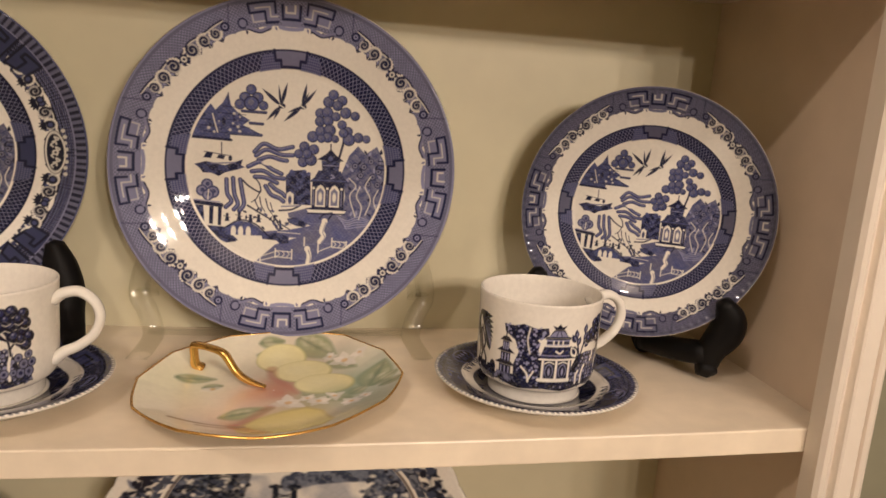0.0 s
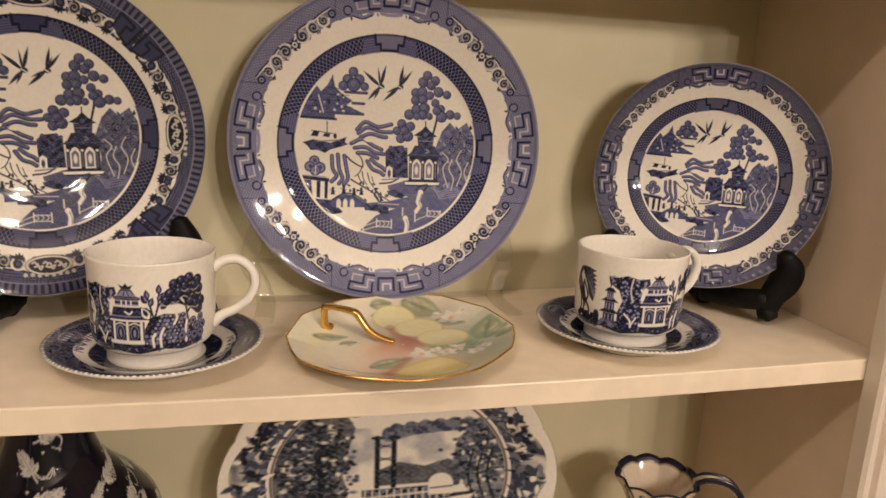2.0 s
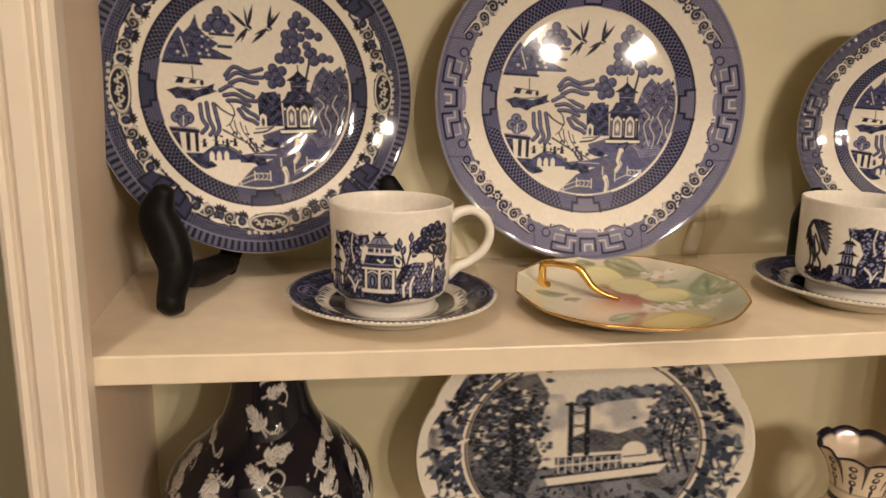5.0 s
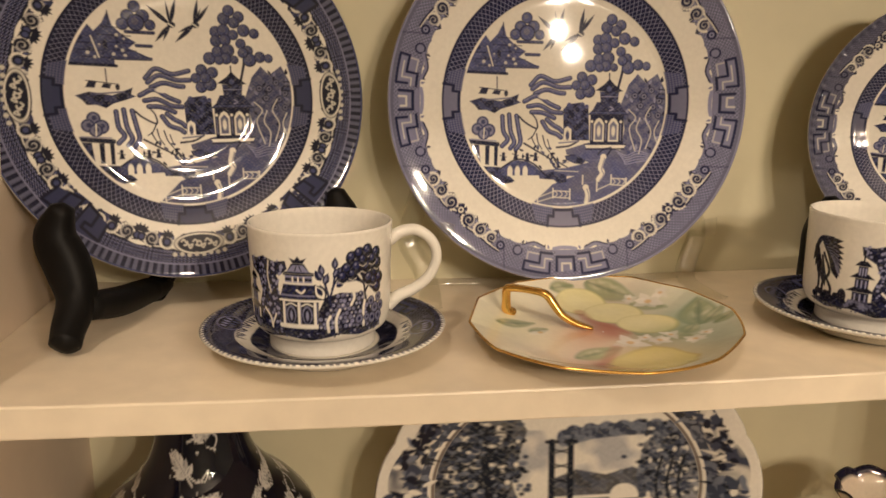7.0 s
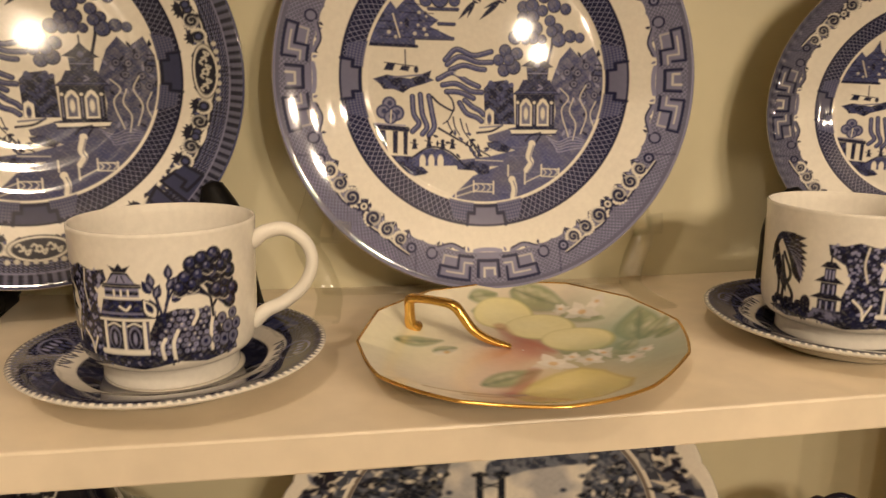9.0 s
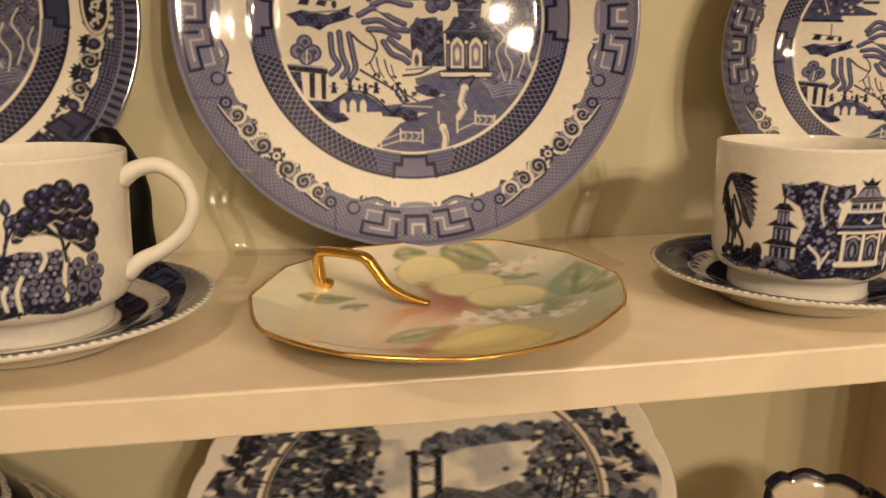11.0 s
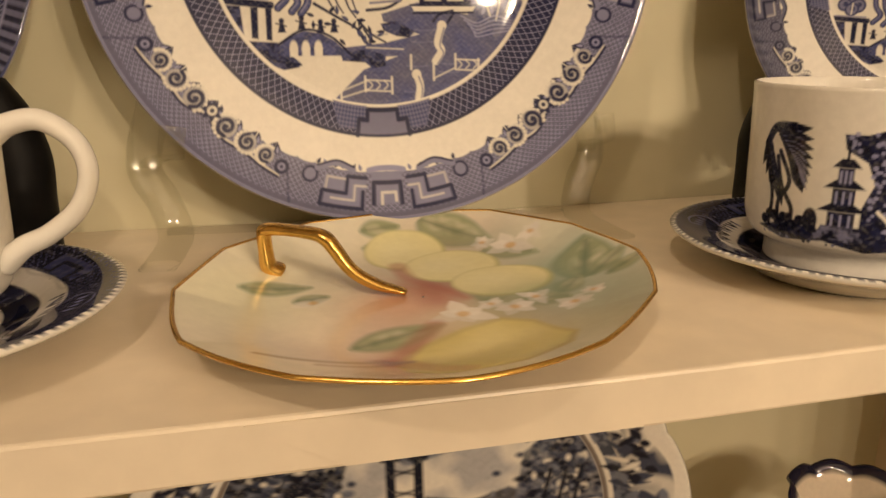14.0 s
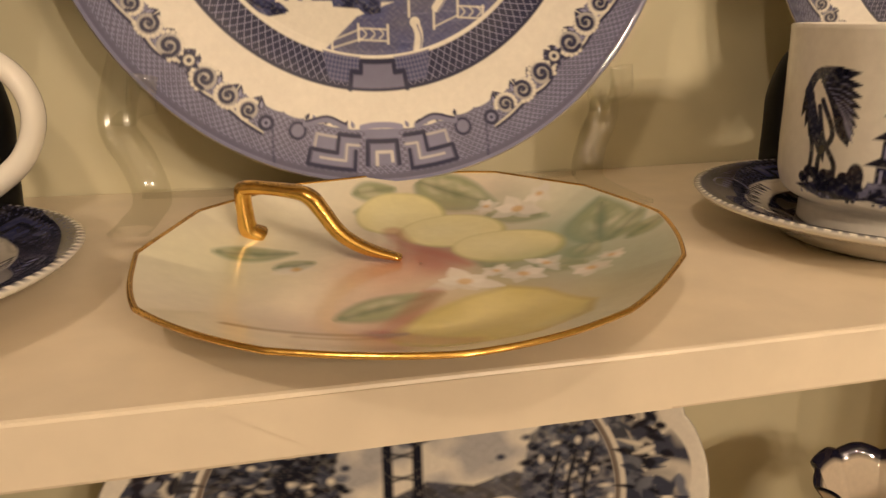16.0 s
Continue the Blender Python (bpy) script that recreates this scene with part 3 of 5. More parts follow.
                for s in (-1, 1):
                    pw.area([(s * 0.02, 0.92), (s * 0.02, 0.77), (s * 0.17, 0.81), (s * 0.17, 0.92)], rim)
                    pw.line([(s * 0.02, 0.92), (s * 0.02, 0.77), (s * 0.1, 0.79), (s * 0.1, 0.86), (s * 0.06, 0.86), (s * 0.06, 0.89), (s * 0.17, 0.91), (s * 0.17, 0.82)], 0.016, rim_dark)
            for s in (-1, 1):
                for x, y in ((0.19, 0.778), (0.34, 0.774)):
                    for j in range(5):
                        pw.leaf(s * x, y, 270 + 40 * (j - 2), 0.042, 0.018, rim_dark)
                    pw.blob(s * x, y + 0.03, 0.024, rim_dark), pw.blob(s * x, y + 0.03, 0.014, rim * 1.6)
    pc = Painter(u / picture * 100, v / picture * 100, CREAM, 1.1)
    pc.c = np.tile(CREAM, (R.size, 1))
    willow_picture(pc, dark, mid, pale)
    engrave(pc.c, pc.u, pc.v, 1.6, 0.16)
    m = np.clip((picture - 0.008 - R) / e + 0.5, 0, 1)[:, None]
    col[:] = col + (pc.c - col) * m

    colours = np.tile(CREAM, (len(prof), cols, 1))
    colours[:rows] = col.reshape(rows, cols, 3)
    ob = grid_object(name, verts, GLAZE, None, colours)
    ob.matrix_world = matrix
    return ob


def standing(x, y, z, tilt, turn):
    """The pose of a plate that leans back by tilt degrees and turns by turn degrees about the upright."""
    return pose(x, y, z, 90 - tilt, 0, turn)


# ---- the room ----
def structure(name, bm, mat, label):
    return tagged(part(name, bm, mat, None), label, name.split("_")[0], kind="structure")


structure("floor", box(-2.4, 2.4, -3.0, 0.80, -0.05, 0.0), FLOOR_WOOD, "dark wooden floor of the dining room")
structure("ceiling", box(-2.4, 2.4, -3.0, 0.80, 2.55, 2.6), CEILING_PAINT, "plain off-white ceiling of the room")
structure("wall_north", box(-2.4, 2.4, 0.70, 0.80, 0.0, 2.55), WALL_PAINT, "sage green painted wall behind the cabinet")
structure("wall_south", box(-2.4, 2.4, -3.1, -3.0, 0.0, 2.55), WALL_PAINT, "plain sage green painted wall")
structure("wall_west", box(-2.5, -2.4, -3.0, 0.70, 0.0, 2.55), WALL_PAINT, "plain sage green painted wall")
structure("wall_east", box(2.4, 2.5, -3.0, 0.70, 0.0, 2.55), WALL_PAINT, "plain sage green painted wall")

# ---- the china cabinet ----
LOW, HIGH = 0.878, 1.487


def shelf_top(x):
    """The height of the laden shelf, which sags a little between its ends."""
    return 1.1795 - 0.0045 * max(0.0, 1 - ((x - 0.03) / 0.375) ** 2)


def shelf_board(x0, x1, y0, y1, thick):
    bm = bmesh.new()
    rings = []
    soft = 0.0012
    section = [(y0, -soft), (y0 + soft * 0.3, -soft * 0.3), (y0 + soft, 0), (y1, 0), (y1, -thick), (y0 + soft, -thick), (y0 + soft * 0.3, soft * 0.3 - thick), (y0, soft - thick)]
    for k in range(41):
        x = x0 + (x1 - x0) * k / 40
        rings.append([bm.verts.new((x, y, shelf_top(x) + z)) for y, z in section])
    for a, b in zip(rings, rings[1:]):
        for i in range(8):
            bm.faces.new((a[i], a[(i + 1) % 8], b[(i + 1) % 8], b[i]))
    bm.faces.new(rings[0]), bm.faces.new(rings[-1])
    return bm



cabinet = tagged(new("china_cabinet"), "cream painted open china cabinet with a sage green back", "cabinet")
part("back_panel", box(-0.3826, 0.419, 0.622, 0.640, 0.80, 2.10), BACK_PAINT, cabinet, "sage green painted back panel")
# both sides carry the cream with shade mixed into its colour
part("side_panel", box(-0.3826, -0.3626, 0.3945, 0.622, 0.80, 2.10), SHADED_PANEL_PAINT, cabinet)
part("side_panel", box(0.399, 0.419, 0.3945, 0.622, 0.80, 2.10), SHADED_PANEL_PAINT, cabinet)
part("shelf", shelf_board(-0.3622, 0.3985, 0.3952, 0.621, 0.0182), SHELF_PAINT, cabinet, "cream painted shelf board, sagging slightly")
part("shelf", box(-0.3622, 0.3985, 0.3952, 0.621, LOW - 0.018, LOW, 0.0012), SHELF_PAINT, cabinet, "cream painted shelf board")
part("shelf", box(-0.3622, 0.3985, 0.3952, 0.621, HIGH, HIGH + 0.018, 0.0012), SHELF_PAINT, cabinet, "cream painted shelf board")
edge = prism([(-0.0555, 1.1738), (0.0640, 1.1738), (0.0643, 1.1577), (-0.0285, 1.1577)], 0.3947, 0.3953)
for v in edge.verts:
    v.co = Vector((v.co.x, v.co.z, v.co.y))
part("edge_strip", edge, SHELF_PAINT, cabinet, "glued cream edging strip with a slanted end")
part("top", box(-0.42, 0.46, 0.34, 0.645, 2.10, 2.13, 0.004), TRIM_PAINT, cabinet)
part("base", box(-0.42, 0.46, 0.30, 0.645, 0.0, 0.80, 0.004), TRIM_PAINT, cabinet)


def stile(x0, x1):
    """A face-frame upright with a bead and shallow flutes."""
    w = x1 - x0
    out = [(0, 0.3945), (0, 0.380), (0.06, 0.3765), (0.13, 0.375), (0.20, 0.3765), (0.23, 0.3795), (0.29, 0.3795), (0.33, 0.3745), (0.37, 0.3735), (0.63, 0.3735), (0.67, 0.3745), (0.71, 0.3795), (0.77, 0.3795), (0.80, 0.3765), (0.87, 0.375), (0.94, 0.3765), (1, 0.380), (1, 0.3945)]
    return prism([(x0 + w * a, b) for a, b in out], 0.80, 2.10)


part("stile", stile(-0.3835, -0.3475), TRIM_PAINT, cabinet, "fluted cream upright")
part("stile", stile(0.3775, 0.4160), TRIM_PAINT, cabinet, "fluted cream upright")

# ---- the plates on the shelf ----
tagged(willow_plate("dinner_plate", 0.136, standing(0.0139, 0.5736, 1.3222, 5.8, -3.1), rim=MIST * 0.9, cols=1040, rows=300),
       "blue and white willow pattern dinner plate with lavender rim", "plate", "willow pattern plates")
tagged(willow_plate("dinner_plate", 0.1245, standing(-0.2561, 0.5602, 1.3249, 5.6, 18.6), style="floral", rim=BLUE * 0.55, rim_dark=NAVY, dark=INK * 0.6, mid=BLUE * 0.68, pale=MIST * 0.68, picture=0.60, band=0.705, cols=820, rows=220),
       "blue and white willow pattern dinner plate with dark navy rim", "plate", "willow pattern plates")
tagged(willow_plate("salad_plate", 0.102, standing(0.2978, 0.5257, 1.3074, 8.3, -34), rim=MIST * 0.52, rim_dark=INK * 0.7, dark=INK * 0.85, mid=BLUE * 0.85, pale=MIST * 0.85, cols=720, rows=190, beads=90),
       "small blue and white willow pattern plate with glossy rim", "plate", "willow pattern plates")


def revolve(profile, cols, warp=None):
    """The grid of a turned profile of (r, z), with its angles."""
    a = np.linspace(0, 2 * np.pi, cols, endpoint=False)
    r = np.repeat(profile[:, :1], cols, 1)
    if warp is not None:
        r = r * warp(profile[:, :1], a[None, :])
    z = np.repeat(profile[:, 1:], cols, 1)
    return np.stack((r * np.cos(a), r * np.sin(a), z), -1), a


# ---- cups and saucers ----
def garden_strip(p):
    """The garden print round a cup, in millimetres: along the wall, and up from the print's foot. The pagoda stands at 0."""
    w = CREAM
    d, m = NAVY, INK
    # ground
    p.area([(-66, 0), (-50, 4), (-30, 2), (-12, 3), (0, 1), (14, 3), (30, 2), (48, 4), (50, -1), (34, -3), (22, -1), (6, -4), (-8, -2), (-24, -4), (-38, -1), (-54, -3)], mottle(d, m, 0.5, 1.0))
    # drooping willow
    for pts in (((-55, 0), (-56, 10), (-52, 18), (-57, 28)), ((-53, 0), (-50, 8), (-55, 16), (-58, 26)), ((-60, 2), (-59, 12), (-62, 22))):
        p.line(pts, 1.8, d, curve=True)
    for k in range(9):
        an = 8 - 9 * k
        p.leaf(-60 + 1.1 * k, 35 - 1.3 * k, an, 15 - 0.5 * k, 4.6, d), p.leaf(-58 + 1.1 * k, 34.6 - 1.3 * k, an, 9, 1.3, MIST)
    for k in range(6):
        p.leaf(-62 + 0.8 * k, 33 - 2.6 * k, 250 + 8 * k, 12, 3.6, d)
    p.line([(-64, 30), (-60, 36), (-52, 37)], 3.2, d, curve=True)
    for k in range(10):
        p.blob(-62 + 2.2 * k, 3 + 2.5 * abs(math.sin(k * 2.1)), 1.9, d)
    # leafy tree, its crown speckled with pale dots
    p.area([(-27, 1), (-27, 12), (-24, 20), (-27, 27), (-34, 31), (-35, 36), (-28, 36), (-22, 38), (-14, 36), (-7, 37), (-6, 33), (-11, 29), (-12, 22), (-9, 14), (-8, 1)], mottle(d, m, 0.9, 3.0, 2.0))
    rg = random.Random(3)
    for k in range(150):
        x, y = rg.uniform(-33, -8), rg.uniform(4, 37)
        if y > 29 or -26 < x < -10:
            p.blob(x, y, rg.uniform(0.5, 0.85), MIST * 1.5, alpha=0.85)
    p.line([(-18, 36), (-19, 28), (-17, 20)], 1.0, w, 0.8, curve=True), p.line([(-17, 2), (-18, 7), (-22, 11)], 1.2, w, curve=True), p.line([(-17, 3), (-14, 9)], 1.0, w), p.line([(-11, 22), (-9.5, 26), (-12, 29)], 1.4, w, curve=True)
    # small pagoda on its rock
    for y0, half in ((4, 5.4), (12, 4.4), (19, 3.0)):
        p.rect(-33 - half * 0.8, -33 + half * 0.8, y0, y0 + 6, mottle(d, m, 0.9, 2.0)), p.area([(-33 - half * 1.5, y0 + 6), (-33 - half * 0.6, y0 + 9), (-33 + half * 0.6, y0 + 9), (-33 + half * 1.5, y0 + 6)], d)
        for x in (-1, 0, 1):
            p.line([(-33 + x * half * 0.5, y0 + 1), (-33 + x * half * 0.5, y0 + 4.6)], 0.8, MIST * 1.6)
    p.line([(-33, 27), (-33, 33)], 0.9, d), p.area([(-41, 0), (-39, 5), (-27, 5), (-25, 0)], mottle(d, MIST, 0.8, 3.0, 2.0)), p.blob(-43, 6, 2.6, d, 4.2)
    # great pagoda
    p.rect(-10.5, 10.5, 1, 18, d)
    for x in (-8.6, 0, 8.6):
        p.line([(x, 4.4), (x, 16)], 1.5, w), p.line([(x + 1.0, 4.4), (x + 1.0, 16)], 0.5, MIST)
    for x in (-4.4, 4.4):
        p.blob(x, 10, 2.7, MIST, 4.6), p.blob(x, 9.6, 2.1, d, 4.0), p.blob(x, 9.6, 0.8, MIST * 1.3, 2.4), p.line([(x - 3, 14.6), (x, 15.8), (x + 3, 14.6)], 0.7, w, curve=True)
    p.line([(-10.6, 4.0), (10.6, 4.0)], 2.3, w), p.line([(-11.5, 1.8), (11.5, 1.8)], 1.8, mottle(d, m, 1.0, 2.0)), p.line([(-11, 17.2), (11, 17.2)], 1.0, w)
    p.area([(-13.5, 18), (-10.5, 19.4), (-8.5, 25.4), (8.5, 25.4), (10.5, 19.4), (13.5, 18)], mottle(d, INK * 1.6, 1.3, 4.0)), p.line([(-1, 22.6), (1.6, 21.2), (3.4, 22.8)], 1.0, w, curve=True), p.line([(-10, 19.8), (10, 19.8)], 0.6, MIST * 1.4)
    p.line([(-12, 19), (-14.4, 21.6), (-12.4, 23.4)], 1.1, d, curve=True), p.line([(12, 19), (14.4, 21.6), (12.6, 23)], 1.1, d, curve=True)
    p.rect(-7.4, 7.4, 25.4, 30.4, MIST * 1.2), p.line([(-7.4, 26), (7.4, 26)], 0.9, w), p.line([(-6.6, 28), (6.6, 28)], 1.5, d)
    for x in (-3, 0, 3):
        p.line([(x, 27), (x, 29)], 0.9, w)
    p.line([(-8, 30.4), (8, 30.4)], 1.1, d), p.area([(-9.6, 31), (-6, 32), (-3.4, 36), (3.4, 36), (6, 32), (9.6, 31)], d), p.area([(-6, 31.8), (-2.8, 35.2), (2.8, 35.2), (6, 31.8)], MIST * 1.25), p.line([(-1.6, 32.4), (-0.8, 34.6)], 0.6, d), p.line([(1.8, 32.4), (0.8, 34.6)], 0.6, d)
    p.area([(-4.6, 38.8), (-2.6, 36), (2.6, 36), (4.6, 38.8), (1.6, 37.8), (0, 39.8), (-1.6, 37.8)], d)
    # berry thicket between pagoda and ball tree
    p.area([(10, 1), (10.5, 12), (14, 19), (22, 21), (30, 20), (36, 20), (40, 12), (44, 1)], d)
    for k in range(11):
        for j in range(8):
            x, y = 11.6 + 2.6 * k + 1.3 * (j % 2), 3.4 + 2.25 * j
            if y < 6 + 1.4 * (x - 10) and y < 21 and x < 38:
                p.blob(x + rg.uniform(-0.4, 0.4), y + rg.uniform(-0.4, 0.4), rg.uniform(0.8, 1.15), MIST * rg.uniform(0.6, 1.4)), p.blob(x, y, 0.4, d if (j + k) % 3 else w, alpha=0.6)
    for pts in (((15.6, 1), (15, 6), (16.4, 9)), ((20, 0), (19.6, 7), (21.6, 12)), ((36, 2), (35.6, 10), (37, 17)), ((28, 14), (30, 18), (28.6, 22))):
        p.line(pts, 1.5, w, curve=True)
    # budding sprigs
    p.line([(17, 15), (15, 22), (13, 30)], 1.3, INK, curve=True), p.line([(16.4, 18), (18.6, 26), (19.4, 34)], 1.2, INK, curve=True), p.line([(17.6, 23), (21.4, 30)], 1.0, INK), p.line([(15, 22), (11.6, 25)], 1.0, INK)
    for x, y, a in ((12.6, 30, 98), (13.6, 25.6, 70), (19.2, 33, 88), (21, 29.4, 62), (20, 24, 40), (12, 27.6, 120), (18.6, 28.6, 60)):
        p.leaf(x, y, a, 6.2, 3.6, INK), p.leaf(x + 0.2, y + 1.2, a, 3.6, 1.2, MIST)
    p.leaf(13.6, 17.6, 122, 9.6, 6.4, d), p.leaf(13.2, 18.4, 122, 8.0, 4.6, w), p.leaf(12.4, 20, 122, 5.0, 2.6, INK)
    # ball tree
    for x, y, r in ((42, 5, 3.4), (47, 5, 3.2), (44, 10, 3.2), (49, 10, 2.8), (41, 14, 2.6), (47, 15, 2.6), (33, 6, 2.8), (38, 6, 2.2)):
        p.blob(x, y, r, d), p.blob(x, y, r * 0.8, MIST * 0.8), p.blob(x, y, r * 0.35, INK)
    p.area([(24, 26), (27, 36), (33, 40), (44, 39), (48, 30), (49, 22), (44, 18), (38, 23), (31, 26)], mottle(d, INK, 0.8, 2.0)), p.line([(36.5, 16), (36, 24), (32, 30)], 1.2, w, 0.9, curve=True)
    for pts in (((37, 16), (36, 24), (34, 33)), ((36, 24), (30, 29)), ((37, 20), (41, 25), (45, 26)), ((36, 26), (41, 33))):
        p.line(pts, 1.3, d, curve=True)
    for x, y, r in ((28.6, 38, 3.3), (33, 39.5, 3.3), (38.2, 40.6, 3.3), (44.6, 38.4, 3.3), (26, 32.4, 3.4), (23.6, 28.6, 3.0), (31.6, 33, 3.6), (37.6, 33, 3.6), (45.8, 33, 3.2), (42, 35.6, 2.8), (39.4, 26.2, 3.4), (47.6, 25, 3.2), (45.6, 20.6, 3.2), (43, 24.4, 2.6), (29, 29.4, 2.6), (35.4, 36, 2.8)):
        p.blob(x, y, r * 1.08, d), p.blob(x - 0.5, y + 0.9, r * 0.55, INK * 1.6), p.blob(x - 0.9, y + 1.5, r * 0.2, MIST)
        p.line([(x - r * 0.8, y - r * 0.75), (x, y - r * 1.08), (x + r * 0.8, y - r * 0.75)], 0.5, w, 0.6, curve=True)
    for k in range(60):
        p.blob(rg.uniform(-64, 50), rg.uniform(-2.4, 2.2), rg.uniform(0.4, 0.8), MIST if k % 2 else d)


def teacup(x, y, turn, handle_turn, label, size, tall):
    """A straight-sided cup; turn: the angle at which the pagoda faces."""
    cup = tagged(new("teacup"), label, "cup", "cups on saucers")
    cup.location, cup.scale = (x, y, shelf_top(x) + 0.0052), (size, size, tall)
    outer = along([(0.0325, 0.0), (0.0335, 0.001), (0.0335, 0.006), (0.0345, 0.009), (0.040, 0.0125), (0.0425, 0.018), (0.0432, 0.026), (0.0436, 0.045), (0.0443, 0.068), (0.0445, 0.0715)], 130)
    rim = along([(0.0443, 0.0726), (0.0436, 0.073), (0.0428, 0.0722)], 5)
    inner = along([(0.0422, 0.068), (0.0415, 0.045), (0.041, 0.024), (0.036, 0.013), (0.022, 0.010), (0.0006, 0.0098)], 26)
    base = along([(0.0006, 0.004), (0.028, 0.004), (0.0305, 0.0)], 5)
    prof = np.concatenate((base, outer, rim, inner))
    verts, a = revolve(prof, 560)
    d = (a - math.radians(turn) + math.pi) % (2 * math.pi) - math.pi
    rows = len(outer)
    s = np.broadcast_to(d * 43.5 / 1.1, (rows, 560))
    h = np.broadcast_to(((outer[:, 1:] * 1000 - 17.0) / 1.1), (rows, 560))
    p = Painter(s, h, CREAM, 0.5)
    garden_strip(p)
    engrave(p.c, p.u, p.v, 1.9, 0.14)
    colours = np.tile(CREAM, (len(prof), 560, 1))
    colours[len(base):len(base) + rows] = p.c.reshape(rows, 560, 3)
    grid_object("bowl", verts, GLAZE, cup, colours)
    c, sn = math.cos(math.radians(handle_turn)), math.sin(math.radians(handle_turn))
    pts = [(0.0425, 0.061), (0.050, 0.0655), (0.060, 0.0665), (0.0695, 0.060), (0.0725, 0.050), (0.068, 0.039), (0.058, 0.031), (0.049, 0.027), (0.0415, 0.0215)]
    rad = [(0.0042, 0.0062), (0.0036, 0.0050), (0.0034, 0.0046), (0.0033, 0.0044), (0.0033, 0.0044), (0.0033, 0.0044), (0.0034, 0.0046), (0.0036, 0.0048), (0.0044, 0.006)]
    part("handle", sweep([(r * c, r * sn, q) for r, q in pts], rad, 7, 14, side=(-sn, c, 0)), WHITE_GLAZE, cup, smooth=True)
    return cup


def saucer(x, y, turn, label, size=1.0):
    top = along([(0.0006, 0.0050), (0.028, 0.0050), (0.036, 0.0056), (0.044, 0.0080), (0.056, 0.0125), (0.068, 0.0160), (0.0745, 0.0172)], 110)
    under = along([(0.0765, 0.0166), (0.0755, 0.0150), (0.066, 0.0118), (0.054, 0.0072), (0.044, 0.0022), (0.0425, 0.0), (0.040, 0.0), (0.039, 0.0015), (0.0006, 0.0018)], 26)
    prof = np.concatenate((top, under))
    cols = 420
    bead = lambda r, a: 1 + 0.002 * np.clip((r - 0.07) / 0.006, 0, 1) * np.cos(120 * a)
    verts, a = revolve(prof, cols, bead)
    n = len(top)
    R = np.repeat(top[:, :1] / 0.0765, cols, 1).ravel()
    T = np.tile(a + math.radians(turn), n)
    col = np.tile(CREAM, (R.size, 1))

    def ring(r0, r1, ink):
        m = np.clip((R - r0) / 0.012 + 0.5, 0, 1) * np.clip((r1 - R) / 0.012 + 0.5, 0, 1)
        k = ink(T, R) if callable(ink) else ink
        col[:] = col + (k - col) * m[:, None]
    lobes = 0.70 + 0.03 * np.abs(np.sin(4 * T)) ** 0.5
    ring(lobes, 0.966, mottle(INK * 0.7, BLUE * 0.75, 23, 2.0, 1.6))
    ring(0.735, 0.95, lattice(INK * 0.75, MIST * 0.7, 60, 0.16))
    ring(0.445, 0.595 + 0.012 * np.abs(np.sin(4 * T)), mottle(NAVY, INK * 0.9, 14, 1.0, 1.2))
    ring(0.90, 0.915, NAVY)
    dots = np.clip(np.sin(T * 120) * 3 + 0.6, 0, 1) * (R > 0.962)
    col[:] = col + (INK - col) * dots[:, None] * 0.9
    for k in range(8):
        at = k * math.pi / 4
        p = Painter(((T - at + math.pi) % (2 * math.pi) - math.pi) * 0.85, R, CREAM, 0.012)
        p.c = col
        if k % 2:
            p.area([(-0.2, 0.88), (-0.2, 0.73), (0.2, 0.73), (0.2, 0.88)], BLUE * 0.8), p.line([(-0.2, 0.88), (-0.2, 0.74), (-0.1, 0.74), (-0.1, 0.83), (0.1, 0.83), (0.1, 0.74), (0.2, 0.74), (0.2, 0.88)], 0.024, NAVY)
            p.line([(-0.28, 0.72), (-0.2, 0.70), (0.0, 0.715), (0.2, 0.70), (0.28, 0.72)], 0.018, CREAM * 0.8, curve=True)
        else:
            p.blob(0, 0.80, 0.16, MIST, 0.10), p.blob(0, 0.80, 0.145, NAVY, 0.088)
            for j in range(9):
                p.leaf(-0.11 + 0.0275 * j, 0.80, 90 if j % 2 else 270, 0.065, 0.026, MIST * 1.5 if j % 2 else BLUE)
            for j in range(14):
                q = -0.30 + 0.046 * j
                p.leaf(q, 0.70, 255 + 30 * math.sin(j * 2.0), 0.065, 0.026, INK if j % 3 else BLUE), p.blob(q, 0.705, 0.016, INK)
    engrave(col, R * np.cos(T), R * np.sin(T), 60.0, 0.16)
    colours = np.tile(CREAM, (len(prof), cols, 1))
    colours[:n] = col.reshape(n, cols, 3)
    ob = grid_object("saucer", verts, GLAZE, None, colours)
    ob.location, ob.scale = (x, y, shelf_top(x)), (size, size, 1.0)
    return tagged(ob, label, "saucer", "cups on saucers")


saucer(-0.1680, 0.4693, 10, "blue and white willow pattern saucer under a cup", 0.962)
saucer(0.2004, 0.4696, 40, "blue and white willow pattern saucer under a cup", 0.984)
teacup(-0.1693, 0.4698, -107, -4, "white cup with navy pagoda and tree print, on saucer", 0.954, 1.027)
teacup(0.1990, 0.4689, -90, 12, "white cup with navy willow and pagoda print, on saucer", 1.003, 1.034)


